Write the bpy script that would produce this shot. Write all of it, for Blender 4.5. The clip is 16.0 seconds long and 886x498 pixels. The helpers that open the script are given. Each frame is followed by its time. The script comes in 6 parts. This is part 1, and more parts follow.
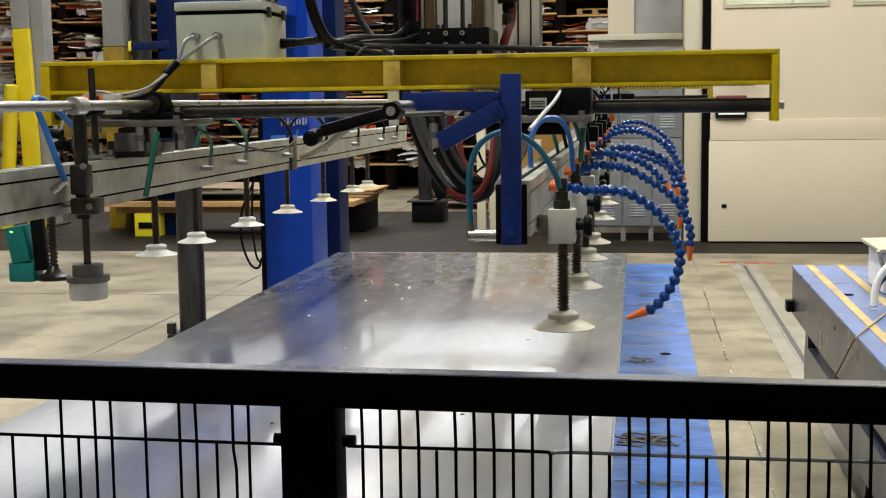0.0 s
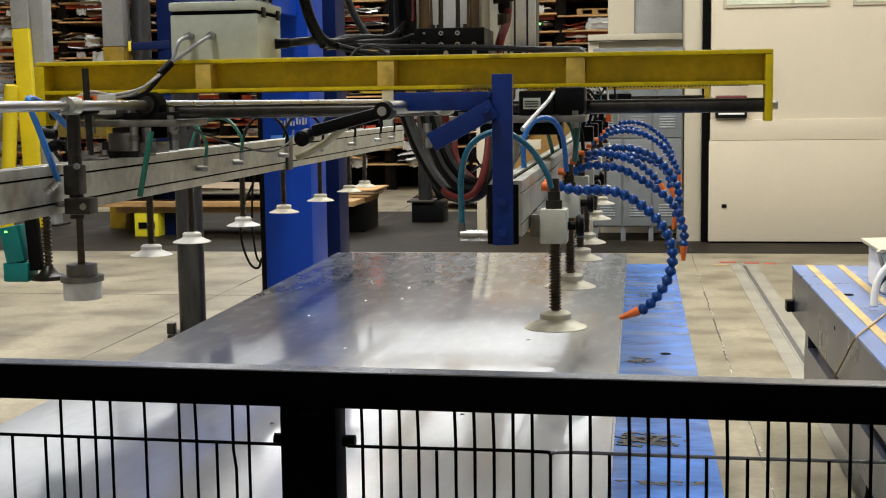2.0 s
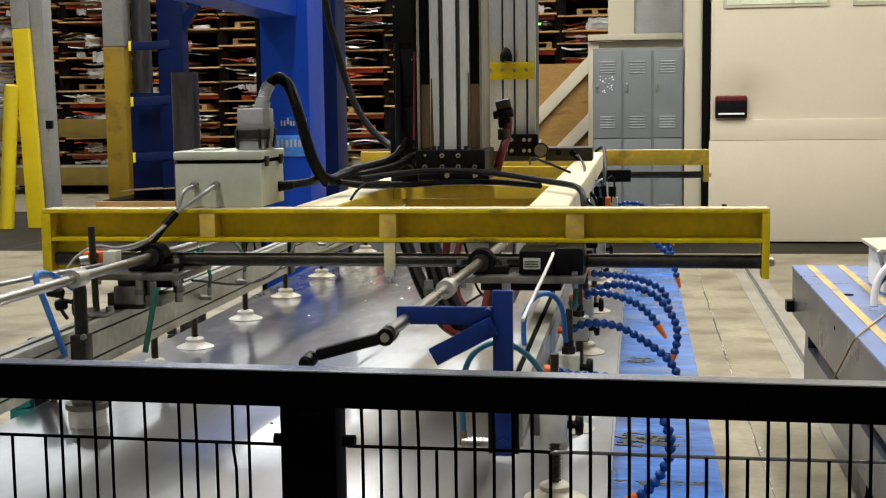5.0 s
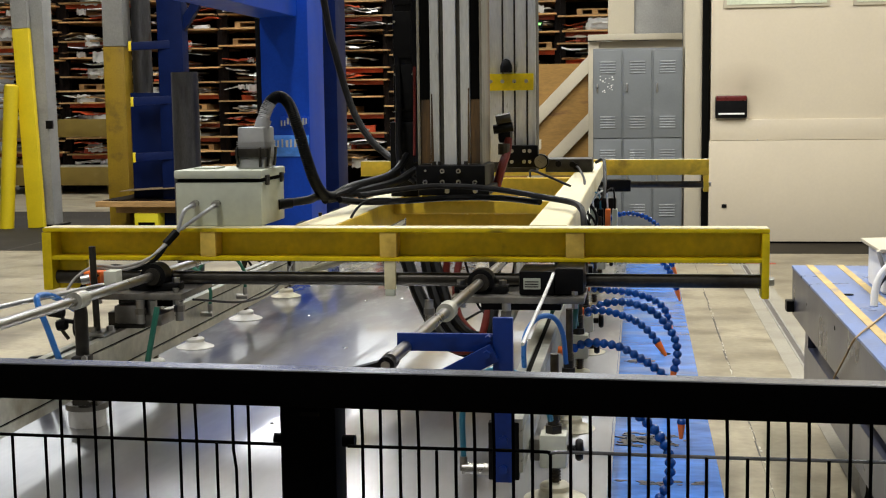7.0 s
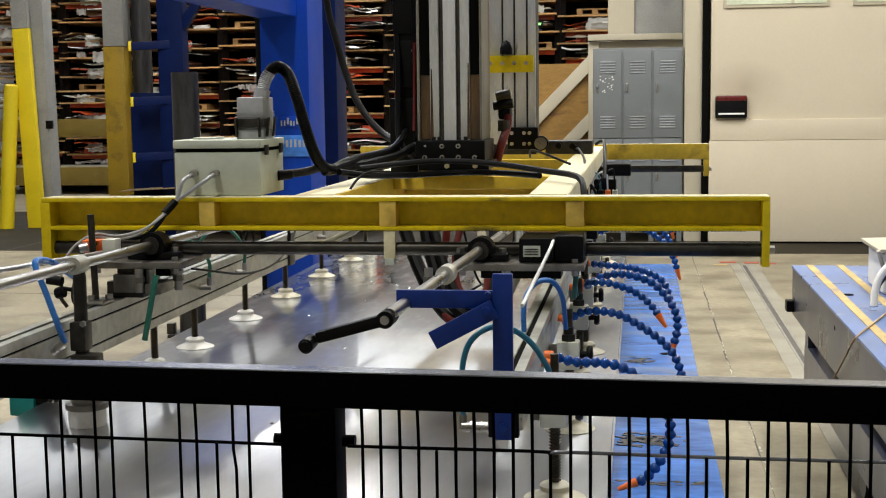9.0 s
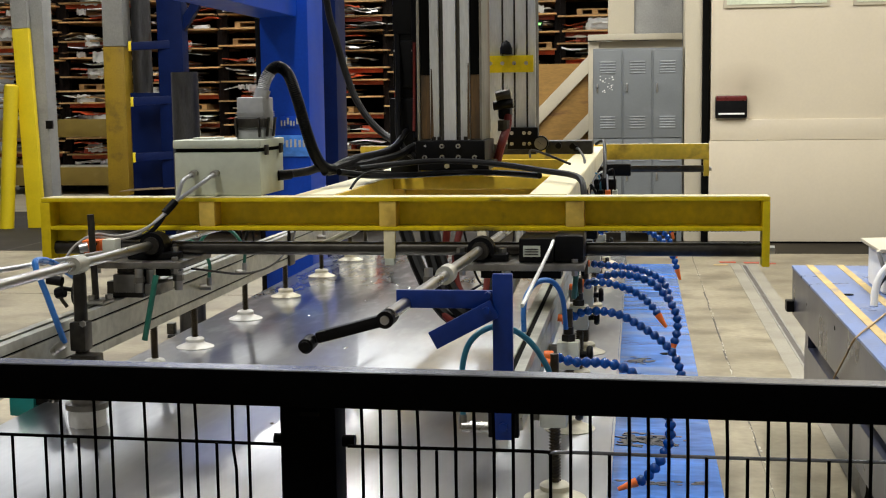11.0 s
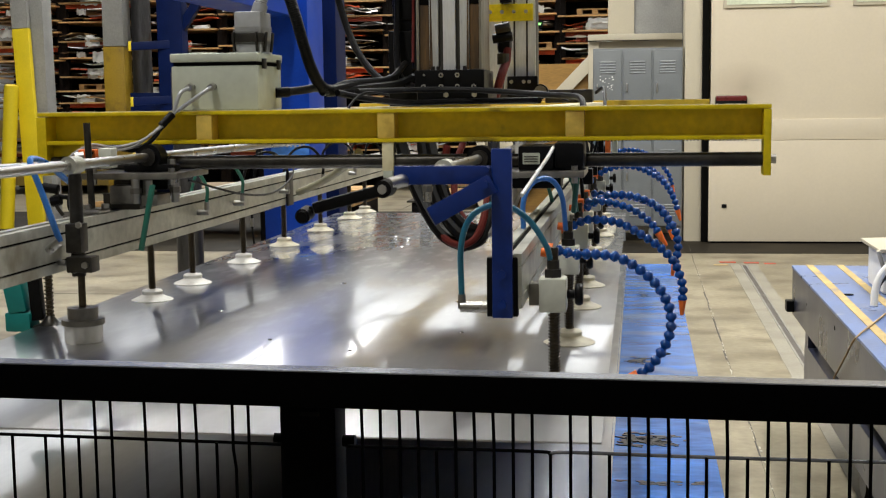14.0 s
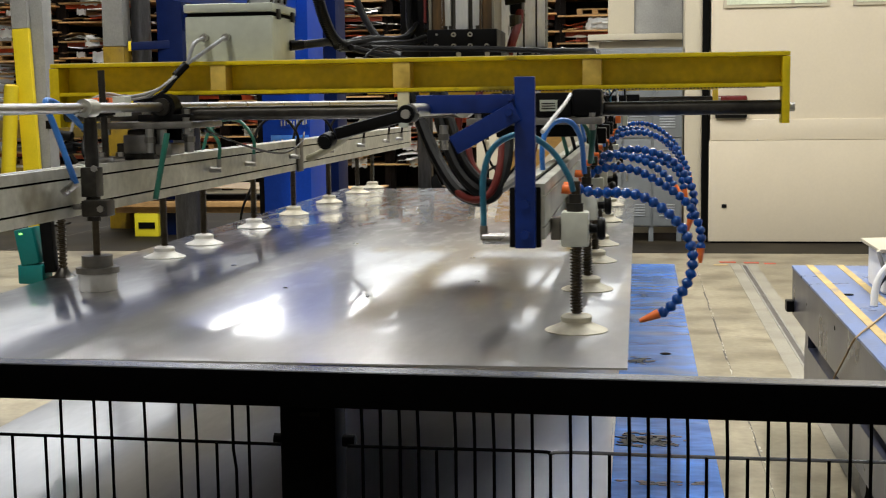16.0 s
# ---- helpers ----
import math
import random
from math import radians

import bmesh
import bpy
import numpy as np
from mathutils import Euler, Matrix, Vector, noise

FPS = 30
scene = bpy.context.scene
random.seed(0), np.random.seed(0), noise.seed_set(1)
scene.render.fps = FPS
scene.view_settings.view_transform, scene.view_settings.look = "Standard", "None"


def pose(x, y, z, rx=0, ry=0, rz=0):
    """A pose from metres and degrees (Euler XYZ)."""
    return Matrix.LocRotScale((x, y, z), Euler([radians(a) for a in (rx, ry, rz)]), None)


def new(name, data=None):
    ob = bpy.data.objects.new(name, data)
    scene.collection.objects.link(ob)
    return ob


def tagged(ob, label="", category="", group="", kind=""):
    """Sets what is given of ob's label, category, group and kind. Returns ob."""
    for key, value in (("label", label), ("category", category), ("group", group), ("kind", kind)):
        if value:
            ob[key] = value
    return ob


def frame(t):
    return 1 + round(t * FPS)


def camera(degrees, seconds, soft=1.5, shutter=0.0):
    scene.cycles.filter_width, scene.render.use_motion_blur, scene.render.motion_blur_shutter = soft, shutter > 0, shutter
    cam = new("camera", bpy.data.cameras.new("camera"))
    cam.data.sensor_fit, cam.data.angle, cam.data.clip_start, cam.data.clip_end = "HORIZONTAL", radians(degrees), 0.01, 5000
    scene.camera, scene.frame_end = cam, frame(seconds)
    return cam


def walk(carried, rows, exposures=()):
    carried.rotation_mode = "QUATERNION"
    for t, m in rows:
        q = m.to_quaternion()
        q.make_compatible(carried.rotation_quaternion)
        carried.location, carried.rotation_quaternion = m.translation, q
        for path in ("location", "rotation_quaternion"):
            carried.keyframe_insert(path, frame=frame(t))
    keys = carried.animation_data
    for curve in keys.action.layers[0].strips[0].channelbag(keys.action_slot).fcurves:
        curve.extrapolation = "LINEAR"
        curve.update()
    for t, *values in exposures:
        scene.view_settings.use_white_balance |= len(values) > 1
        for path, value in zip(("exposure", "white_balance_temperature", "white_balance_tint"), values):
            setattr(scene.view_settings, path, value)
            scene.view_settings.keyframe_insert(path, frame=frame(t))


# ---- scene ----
# The scene: a sheet-metal loading cell. x runs along the gripper's cross beam, y away from the camera, z up.
EYE_Z = 1.46
cam = camera(37.417, 16.0, soft=1.1, shutter=0.8)
CAM_POSE = Matrix(((0.989070, -0.003620, 0.147406, 0), (0.146868, 0.112910, -0.982691, 0), (-0.013086, 0.993599, 0.112208, EYE_Z), (0, 0, 0, 1)))
walk(cam, [(0.0, CAM_POSE), (16.0, CAM_POSE)], exposures=[(0.0, 0.5), (16.0, 0.5)])

# ---- world and lights ----
world = bpy.data.worlds.new("hall_air")
scene.world = world
world.use_nodes = True
world.node_tree.nodes["Background"].inputs[0].default_value = (0.9, 0.95, 1.0, 1)
world.node_tree.nodes["Background"].inputs[1].default_value = 0.004


def lamp(x, y, z, sx, sy, watts, color=(1.0, 0.985, 0.93)):
    data = bpy.data.lights.new("unseen_hall_light", "AREA")
    data.shape, data.size, data.size_y, data.energy, data.color = "RECTANGLE", sx, sy, watts, color
    ob = new("unseen_hall_light", data)
    ob.matrix_world = pose(x, y, z)
    return ob


# rows of strip fixtures under the roof, running down the hall
for lx in (-5.2, -1.6, 2.2):
    lamp(lx, 7.4, 6.8, 0.35, 6.6, 310)
# added fill on the beige door, not one of the fixture rows
lamp(3.6, 8.7, 6.8, 0.35, 4.0, 92)
lamp(-1.6, 0.2, 6.8, 0.35, 3.0, 160)
# added broad fill that lights the far racks
lamp(-5.0, 17.0, 6.8, 3.0, 4.0, 130)
# added upward lamps at the far end brighten the roof deck the sheet mirrors
for lx, share in ((-12.0, 0.75), (-5.5, 1.2), (1.0, 1.25)):
    for ly, watts in ((18.5, 320), (25.5, 225), (32.5, 140), (39.5, 105)):
        lamp(lx, ly, 5.9, 6.4, 6.9, watts * share, (0.94, 0.97, 1.0)).rotation_euler = (math.pi, 0, 0)

# ---- materials ----


def material(name, base, rough=0.5, metal=0.0, vary=0.15, scale=6.0, grain=60.0, bump=0.1, stretch=(1, 1, 1),
             spots=None, spot_scale=2.5, spot_low=0.55, spot_high=0.7, rough_vary=0.1, random_tint=0.0, coat=0.0, coat_rough=0.05, spec=0.5):
    """Procedural surface: two noises vary the colour, a third brings stains of another colour, the fine one gives relief."""
    m = bpy.data.materials.new(name)
    m.use_nodes = True
    nt = m.node_tree
    nodes, link = nt.nodes, nt.links.new
    bsdf = nodes["Principled BSDF"]
    tex = nodes.new("ShaderNodeTexCoord")
    mp = nodes.new("ShaderNodeMapping")
    mp.inputs["Scale"].default_value = stretch
    link(tex.outputs["Object"], mp.inputs["Vector"])

    def noise_node(s, detail=4.0):
        n = nodes.new("ShaderNodeTexNoise")
        n.inputs["Scale"].default_value, n.inputs["Detail"].default_value = s, detail
        link(mp.outputs[0], n.inputs["Vector"])
        return n

    def ramp(a, b, ca, cb, src):
        r = nodes.new("ShaderNodeValToRGB")
        r.color_ramp.elements[0].position, r.color_ramp.elements[1].position = a, b
        r.color_ramp.elements[0].color, r.color_ramp.elements[1].color = ca, cb
        link(src, r.inputs[0])
        return r

    def mix(kind, fac, a, b):
        n = nodes.new("ShaderNodeMix")
        n.data_type, n.blend_type = "RGBA", kind
        if isinstance(fac, float):
            n.inputs[0].default_value = fac
        else:
            link(fac, n.inputs[0])
        for i, v in ((6, a), (7, b)):
            if isinstance(v, tuple):
                n.inputs[i].default_value = v
            else:
                link(v, n.inputs[i])
        return n.outputs[2]

    coarse, fine = noise_node(scale), noise_node(grain, 6.0)
    lo, hi = 1 - vary, 1 + vary
    v1 = ramp(0.3, 0.7, (lo, lo, lo, 1), (hi, hi, hi, 1), coarse.outputs["Fac"]).outputs[0]
    lo2, hi2 = 1 - vary * 0.6, 1 + vary * 0.6
    v2 = ramp(0.3, 0.7, (lo2, lo2, lo2, 1), (hi2, hi2, hi2, 1), fine.outputs["Fac"]).outputs[0]
    color = mix("MULTIPLY", 1.0, mix("MULTIPLY", 1.0, (*base, 1), v1), v2)
    if spots:
        s = noise_node(spot_scale, 8.0)
        color = mix("MIX", ramp(spot_low, spot_high, (0, 0, 0, 1), (1, 1, 1, 1), s.outputs["Fac"]).outputs[0], color, (*spots, 1))
    if random_tint:
        info = nodes.new("ShaderNodeObjectInfo")
        a, b = 1 - random_tint, 1 + random_tint
        color = mix("MULTIPLY", 1.0, color, ramp(0, 1, (a, a, a, 1), (b, b, b, 1), info.outputs["Random"]).outputs[0])
    link(color, bsdf.inputs["Base Color"])
    rr = nodes.new("ShaderNodeMapRange")
    rr.inputs["To Min"].default_value, rr.inputs["To Max"].default_value = max(0.02, rough - rough_vary), min(1, rough + rough_vary)
    link(coarse.outputs["Fac"], rr.inputs["Value"])
    link(rr.outputs[0], bsdf.inputs["Roughness"])
    bsdf.inputs["Metallic"].default_value = metal
    bsdf.inputs["Coat Weight"].default_value, bsdf.inputs["Coat Roughness"].default_value = coat, coat_rough
    bsdf.inputs["Specular IOR Level"].default_value = spec
    if bump:
        b = nodes.new("ShaderNodeBump")
        b.inputs["Strength"].default_value, b.inputs["Distance"].default_value = bump, 0.002
        link(fine.outputs["Fac"], b.inputs["Height"])
        link(b.outputs[0], bsdf.inputs["Normal"])
    return m


YELLOW = material("yellow_paint", (0.68, 0.51, 0.004), 0.42, spec=0.3, vary=0.18, scale=9, spots=(0.13, 0.095, 0.015), spot_scale=7, spot_low=0.64, spot_high=0.72)
YELLOW_POST = material("yellow_post_paint", (0.75, 0.58, 0.01), 0.5, vary=0.08, scale=3, spots=(0.3, 0.22, 0.04), spot_low=0.68, spot_high=0.8)
CREAM_YELLOW = material("pale_cream_paint", (0.70, 0.63, 0.40), 0.5, vary=0.12, scale=8, spots=(0.5, 0.4, 0.16), spot_scale=4, spot_low=0.6, spot_high=0.75)
BLUE = material("blue_paint", (0.003, 0.044, 0.37), 0.4, spec=0.2, vary=0.12, scale=4, spots=(0.008, 0.03, 0.17), spot_low=0.64, spot_high=0.8)
BLUE_DARK = material("dark_blue_paint", (0.0015, 0.008, 0.055), 0.45, spec=0.15, vary=0.2, scale=4)
BLUE_BRACKET = material("bracket_blue_enamel", (0.003, 0.026, 0.19), 0.32, spec=0.35, vary=0.15, scale=14, bump=0.05, spots=(0.002, 0.012, 0.08), spot_scale=10, spot_low=0.62, spot_high=0.75)
TABLE_BLUE = material("worn_blue_table_paint", (0.05, 0.19, 0.62), 0.2, vary=0.3, scale=9.0, grain=40, stretch=(0.6, 1.6, 1.0), bump=0.5,
                      spots=(0.16, 0.26, 0.5), spot_scale=6.0, spot_low=0.55, spot_high=0.7, rough_vary=0.15)
CART_BLUE = material("cart_top_paint", (0.13, 0.2, 0.42), 0.3, vary=0.18, scale=4, spots=(0.4, 0.42, 0.45), spot_scale=3, spot_low=0.66, spot_high=0.72)
CART_GREY = material("cart_side_paint", (0.034, 0.037, 0.06), 0.3, vary=0.2, scale=3, spots=(0.015, 0.016, 0.022), spot_low=0.6, spot_high=0.75, spec=0.35)
STRIPE = material("ochre_stripe", (0.5, 0.36, 0.14), 0.45, vary=0.2, scale=12, spots=(0.3, 0.24, 0.18), spot_scale=8, spot_low=0.6, spot_high=0.7)
STEEL = material("cold_rolled_sheet", (0.49, 0.495, 0.515), 0.31, 1.0, vary=0.07, scale=1.6, grain=25, stretch=(3, 0.6, 1), bump=0.0, rough_vary=0.06, coat=0.8, coat_rough=0.09,
                 spots=(0.38, 0.38, 0.395), spot_scale=0.9, spot_low=0.3, spot_high=0.85)
STEEL.node_tree.nodes["Principled BSDF"].inputs["Coat IOR"].default_value = 1.6  # rolled-bright, oily skin


def waviness(m, scale, height):
    """Slow waves of a thin rolled sheet in the mirror-like skin."""
    nodes, link = m.node_tree.nodes, m.node_tree.links.new
    tex, n, b = nodes.new("ShaderNodeTexCoord"), nodes.new("ShaderNodeTexNoise"), nodes.new("ShaderNodeBump")
    n.inputs["Scale"].default_value, n.inputs["Detail"].default_value = scale, 1.5
    b.inputs["Strength"].default_value, b.inputs["Distance"].default_value = 1.0, height
    link(tex.outputs["Object"], n.inputs["Vector"])
    link(n.outputs["Fac"], b.inputs["Height"])
    link(b.outputs[0], nodes["Principled BSDF"].inputs["Coat Normal"])


waviness(STEEL, 5.0, 0.0008)


def smudges(m):
    """Wiped oil: streaks and blots where the skin is duller."""
    nodes, link = m.node_tree.nodes, m.node_tree.links.new
    tex, mp = nodes.new("ShaderNodeTexCoord"), nodes.new("ShaderNodeMapping")
    mp.inputs["Scale"].default_value = (1.0, 0.35, 1.0)
    link(tex.outputs["Object"], mp.inputs["Vector"])
    out = []
    for scale, detail, low, high in ((7.0, 6.0, 0.40, 0.66), (22.0, 5.0, 0.5, 0.72)):
        n, r = nodes.new("ShaderNodeTexNoise"), nodes.new("ShaderNodeMapRange")
        n.inputs["Scale"].default_value, n.inputs["Detail"].default_value = scale, detail
        r.inputs["From Min"].default_value, r.inputs["From Max"].default_value = low, high
        link(mp.outputs[0], n.inputs["Vector"])
        link(n.outputs["Fac"], r.inputs["Value"])
        out.append(r)
    out[0].inputs["To Min"].default_value, out[0].inputs["To Max"].default_value = 0.05, 0.15
    out[1].inputs["To Min"].default_value, out[1].inputs["To Max"].default_value = 1.0, 0.7
    link(out[0].outputs[0], nodes["Principled BSDF"].inputs["Coat Roughness"])
    link(out[1].outputs[0], nodes["Principled BSDF"].inputs["Coat Weight"])


smudges(STEEL)
ALU = material("oiled_aluminium", (0.50, 0.50, 0.44), 0.42, 0.65, vary=0.2, scale=9, spots=(0.27, 0.25, 0.19), spot_scale=6, spot_low=0.58, spot_high=0.72, bump=0.05)
ALU_LIGHT = material("mast_aluminium", (0.58, 0.59, 0.58), 0.4, 0.2, vary=0.14, scale=3, stretch=(4, 4, 0.6), bump=0.05, spots=(0.27, 0.27, 0.25), spot_scale=16, spot_low=0.64, spot_high=0.70)
MAST_RUST = material("stained_mast_aluminium", (0.30, 0.285, 0.24), 0.5, 0.3, vary=0.3, scale=5, stretch=(3, 3, 0.5),
                     spots=(0.10, 0.05, 0.015), spot_scale=2.6, spot_low=0.48, spot_high=0.64)
MAST_BRIGHT = material("bare_mast_aluminium", (0.76, 0.77, 0.78), 0.4, 0.2, vary=0.1, scale=4, stretch=(4, 4, 0.6), bump=0.05, spots=(0.35, 0.34, 0.32), spot_scale=18, spot_low=0.66, spot_high=0.70)
FRAME_YELLOW = material("amber_yellow_paint", (0.74, 0.50, 0.035), 0.45, vary=0.14, scale=6, spots=(0.3, 0.18, 0.02), spot_scale=6, spot_low=0.64, spot_high=0.74)
RUST = material("rust_run", (0.085, 0.045, 0.012), 0.65, 0.0, vary=0.5, scale=9, stretch=(4, 4, 0.5), spots=(0.02, 0.014, 0.008), spot_scale=5, spot_low=0.42, spot_high=0.6)
# near-black that paints shade into slots, gaps and holes; also on black parts
SLOT = material("recess_shade_black", (0.004, 0.004, 0.0035), 0.8, vary=0.2, spec=0.03)
YELLOW_WORN = material("rubbed_yellow_paint", (0.72, 0.50, 0.09), 0.5, vary=0.15, scale=14, spots=(0.45, 0.28, 0.04), spot_scale=12, spot_low=0.55, spot_high=0.7)
TRACK_BED = material("pale_track_screed", (0.27, 0.25, 0.2), 0.55, vary=0.15, scale=2, spots=(0.2, 0.18, 0.14), spot_scale=3, spot_low=0.5, spot_high=0.7)
MARK_RED = material("rubbed_red_marking", (0.45, 0.09, 0.05), 0.6, vary=0.2, scale=12)
CHIP = material("chipped_concrete", (0.55, 0.53, 0.47), 0.7, vary=0.2, scale=20)
OIL = material("dried_oil_stain", (0.016, 0.016, 0.016), 0.4, vary=0.3, scale=20)
OIL_DROP = material("wet_oil_drop", (0.5, 0.5, 0.5), 0.06, 1.0, vary=0.05, rough_vary=0.02, bump=0.0)
LED = material("green_led", (0.1, 0.8, 0.15), 0.3, vary=0.02)
LED.node_tree.nodes["Principled BSDF"].inputs["Emission Color"].default_value = (0.3, 1.0, 0.2, 1)
LED.node_tree.nodes["Principled BSDF"].inputs["Emission Strength"].default_value = 1.5
STRAP_GREY = material("supply_hose_rubber", (0.016, 0.016, 0.017), 0.5, vary=0.2, scale=20, spec=0.12)
CHROME = material("ground_steel_shaft", (0.44, 0.43, 0.41), 0.3, 1.0, vary=0.08, scale=20, bump=0.02)
DARK_STEEL = material("dark_oiled_steel", (0.05, 0.046, 0.04), 0.36, 0.75, vary=0.35, scale=14, spots=(0.018, 0.013, 0.008), bump=0.1, spec=0.3)
MID_STEEL = material("machined_steel", (0.22, 0.21, 0.19), 0.38, 0.8, vary=0.25, scale=14, bump=0.06)
BLACK = material("black_plastic", (0.005, 0.005, 0.0055), 0.42, vary=0.2, scale=20, bump=0.05, spec=0.1)
BLACK_PAINT = material("black_fence_paint", (0.0012, 0.0012, 0.0014), 0.5, vary=0.2, scale=20, bump=0.04, spec=0.01)
RAIL_TOP = material("rail_and_wire_sheen", (0.16, 0.17, 0.2), 0.25, 0.5, vary=0.4, scale=12, bump=0.06, stretch=(0.5, 2, 2))
CABLE = material("dark_cable", (0.004, 0.004, 0.0045), 0.42, spec=0.12, vary=0.2, scale=30)
CABLE_GREY = material("grey_cable", (0.34, 0.33, 0.31), 0.5, vary=0.15, scale=30)
GRIME = material("oily_grimed_casting", (0.04, 0.036, 0.028), 0.55, vary=0.35, scale=14, spots=(0.015, 0.012, 0.01), spot_scale=9, spec=0.3)
RED_HOSE = material("red_hose", (0.11, 0.013, 0.01), 0.5, vary=0.2, scale=20, spec=0.25)
BOX_GREY = material("grey_green_enclosure", (0.50, 0.53, 0.44), 0.45, vary=0.08, scale=9, spots=(0.25, 0.26, 0.2), spot_scale=6, spot_low=0.66, spot_high=0.8)
CONNECTOR = material("grey_connector_casting", (0.4, 0.41, 0.42), 0.4, 0.3, vary=0.1, scale=20)
CUP = material("cream_rubber", (0.66, 0.62, 0.49), 0.5, vary=0.12, scale=14, spots=(0.35, 0.31, 0.22), spot_scale=9, spot_low=0.6, spot_high=0.75)
CUP_WHITE = material("white_rubber", (0.75, 0.74, 0.7), 0.5, vary=0.08, scale=14, spots=(0.45, 0.42, 0.35), spot_scale=9, spot_low=0.64, spot_high=0.78)
BLOCK_WHITE = material("off_white_nylon", (0.62, 0.63, 0.54), 0.45, vary=0.1, scale=12, spots=(0.35, 0.34, 0.26), spot_scale=14, spot_low=0.62, spot_high=0.75)
SPRING = material("oiled_spring_steel", (0.075, 0.06, 0.04), 0.35, 0.85, vary=0.3, scale=30)
HOSE_BLUE = material("blue_segmented_plastic", (0.003, 0.055, 0.27), 0.2, vary=0.1, scale=30, random_tint=0.15, bump=0.03)
ORANGE = material("orange_plastic", (0.85, 0.17, 0.02), 0.4, vary=0.08, scale=30)
TUBE_TEAL = material("teal_air_tube", (0.02, 0.17, 0.27), 0.3, vary=0.08, scale=30)
TUBE_BLUE = material("blue_air_tube", (0.03, 0.16, 0.5), 0.3, vary=0.08, scale=30)
TUBE_GREEN = material("green_air_tube", (0.02, 0.13, 0.09), 0.35, vary=0.1, scale=30)
TEAL_SENSOR = material("teal_sensor_housing", (0.0, 0.2, 0.19), 0.4, vary=0.08, scale=20)
CONCRETE = material("hall_concrete", (0.26, 0.226, 0.155), 0.42, vary=0.24, scale=1.4, grain=25, bump=0.15,
                    spots=(0.115, 0.092, 0.058), spot_scale=2.6, spot_low=0.46, spot_high=0.7, rough_vary=0.18)
FLOOR_DARK = material("dark_floor_strip", (0.017, 0.0135, 0.009), 0.65, vary=0.45, scale=1.5, spots=(0.045, 0.036, 0.022), spot_scale=1.0, spot_low=0.52, spot_high=0.75, spec=0.15)
JOINT = material("dirty_floor_joint", (0.09, 0.08, 0.07), 0.7, vary=0.3, scale=10)
TRACK = material("worn_floor_rail", (0.38, 0.38, 0.36), 0.35, 0.6, vary=0.2, scale=5)
DOOR = material("beige_door_panel", (0.59, 0.52, 0.395), 0.55, vary=0.03, scale=1.5, grain=40, bump=0.04, spots=(0.57, 0.5, 0.39), spot_scale=1.3, spot_low=0.58, spot_high=0.8)
BEIGE = material("beige_wall_paint", (0.5, 0.45, 0.34), 0.55, vary=0.05, scale=2, spots=(0.46, 0.41, 0.31), spot_low=0.62, spot_high=0.8)
GREY_PLASTER = material("hall_wall", (0.3, 0.29, 0.27), 0.7, vary=0.1, scale=0.8)
CEILING = material("roof_deck", (0.72, 0.72, 0.71), 0.7, vary=0.08, scale=0.6)
LOCKER = material("grey_locker_enamel", (0.15, 0.163, 0.17), 0.4, vary=0.06, scale=4, spots=(0.2, 0.21, 0.22), spot_low=0.62, spot_high=0.75)
# paler than the doors: the glint on the louvre lips is in the colour
LOUVRE_GLINT = material("locker_louvre_glint", (0.36, 0.38, 0.4), 0.28, 0.3, vary=0.15, scale=2)
WOOD = material("pallet_wood", (0.44, 0.26, 0.10), 0.7, vary=0.3, scale=4, grain=30, stretch=(0.6, 5, 5), random_tint=0.4, bump=0.3)
PLY = material("plywood_stairs", (0.3, 0.165, 0.035), 0.6, vary=0.2, scale=3, grain=20, stretch=(1, 1, 4), spots=(0.2, 0.1, 0.03), spot_scale=3)
CARDBOARD = material("brown_board", (0.24, 0.17, 0.095), 0.7, vary=0.2, scale=4, random_tint=0.4)
PAPER = material("white_paper", (0.78, 0.77, 0.74), 0.6, vary=0.06, scale=6, random_tint=0.08)
RACK_RED = material("orange_red_rack_paint", (0.42, 0.055, 0.012), 0.5, vary=0.2, scale=5, random_tint=0.35)
RACK_DARK = material("dark_stock_and_rack_shade", (0.008, 0.005, 0.004), 0.6, 0.0, vary=0.3, scale=5, random_tint=0.4, spec=0.1)
SCRAP = material("bright_sheet_stock", (0.6, 0.58, 0.54), 0.35, 0.6, vary=0.15, scale=5, random_tint=0.25)
COLUMN_OCHRE = material("ochre_column_paint", (0.33, 0.21, 0.012), 0.5, vary=0.2, scale=3, spots=(0.16, 0.1, 0.02), spot_scale=4)
OLIVE = material("ochre_guard_rail", (0.17, 0.115, 0.018), 0.5, vary=0.15, scale=3, spots=(0.2, 0.14, 0.04))
GREY_POST = material("grey_column_paint", (0.3, 0.3, 0.285), 0.5, vary=0.15, scale=3, spots=(0.15, 0.145, 0.135), spot_low=0.6, spot_high=0.75)
PIPE = material("bare_steel_pipe", (0.065, 0.065, 0.068), 0.4, 0.7, vary=0.3, scale=6, stretch=(4, 4, 0.7), spots=(0.03, 0.03, 0.03), spot_scale=3)
SIGN_WHITE = material("white_print", (0.8, 0.8, 0.78), 0.5, vary=0.05)
DARK_RED = material("dark_red_plastic", (0.10, 0.008, 0.008), 0.3, vary=0.2, scale=20)
STRAW = material("tan_strap", (0.45, 0.3, 0.14), 0.6, vary=0.1)
PANE = material("office_pane", (0.62, 0.66, 0.5), 0.12, vary=0.15, scale=3)
YELLOW_LABEL = material("printed_yellow_label", (0.7, 0.6, 0.02), 0.45, vary=0.05)

# ---- mesh helpers ----


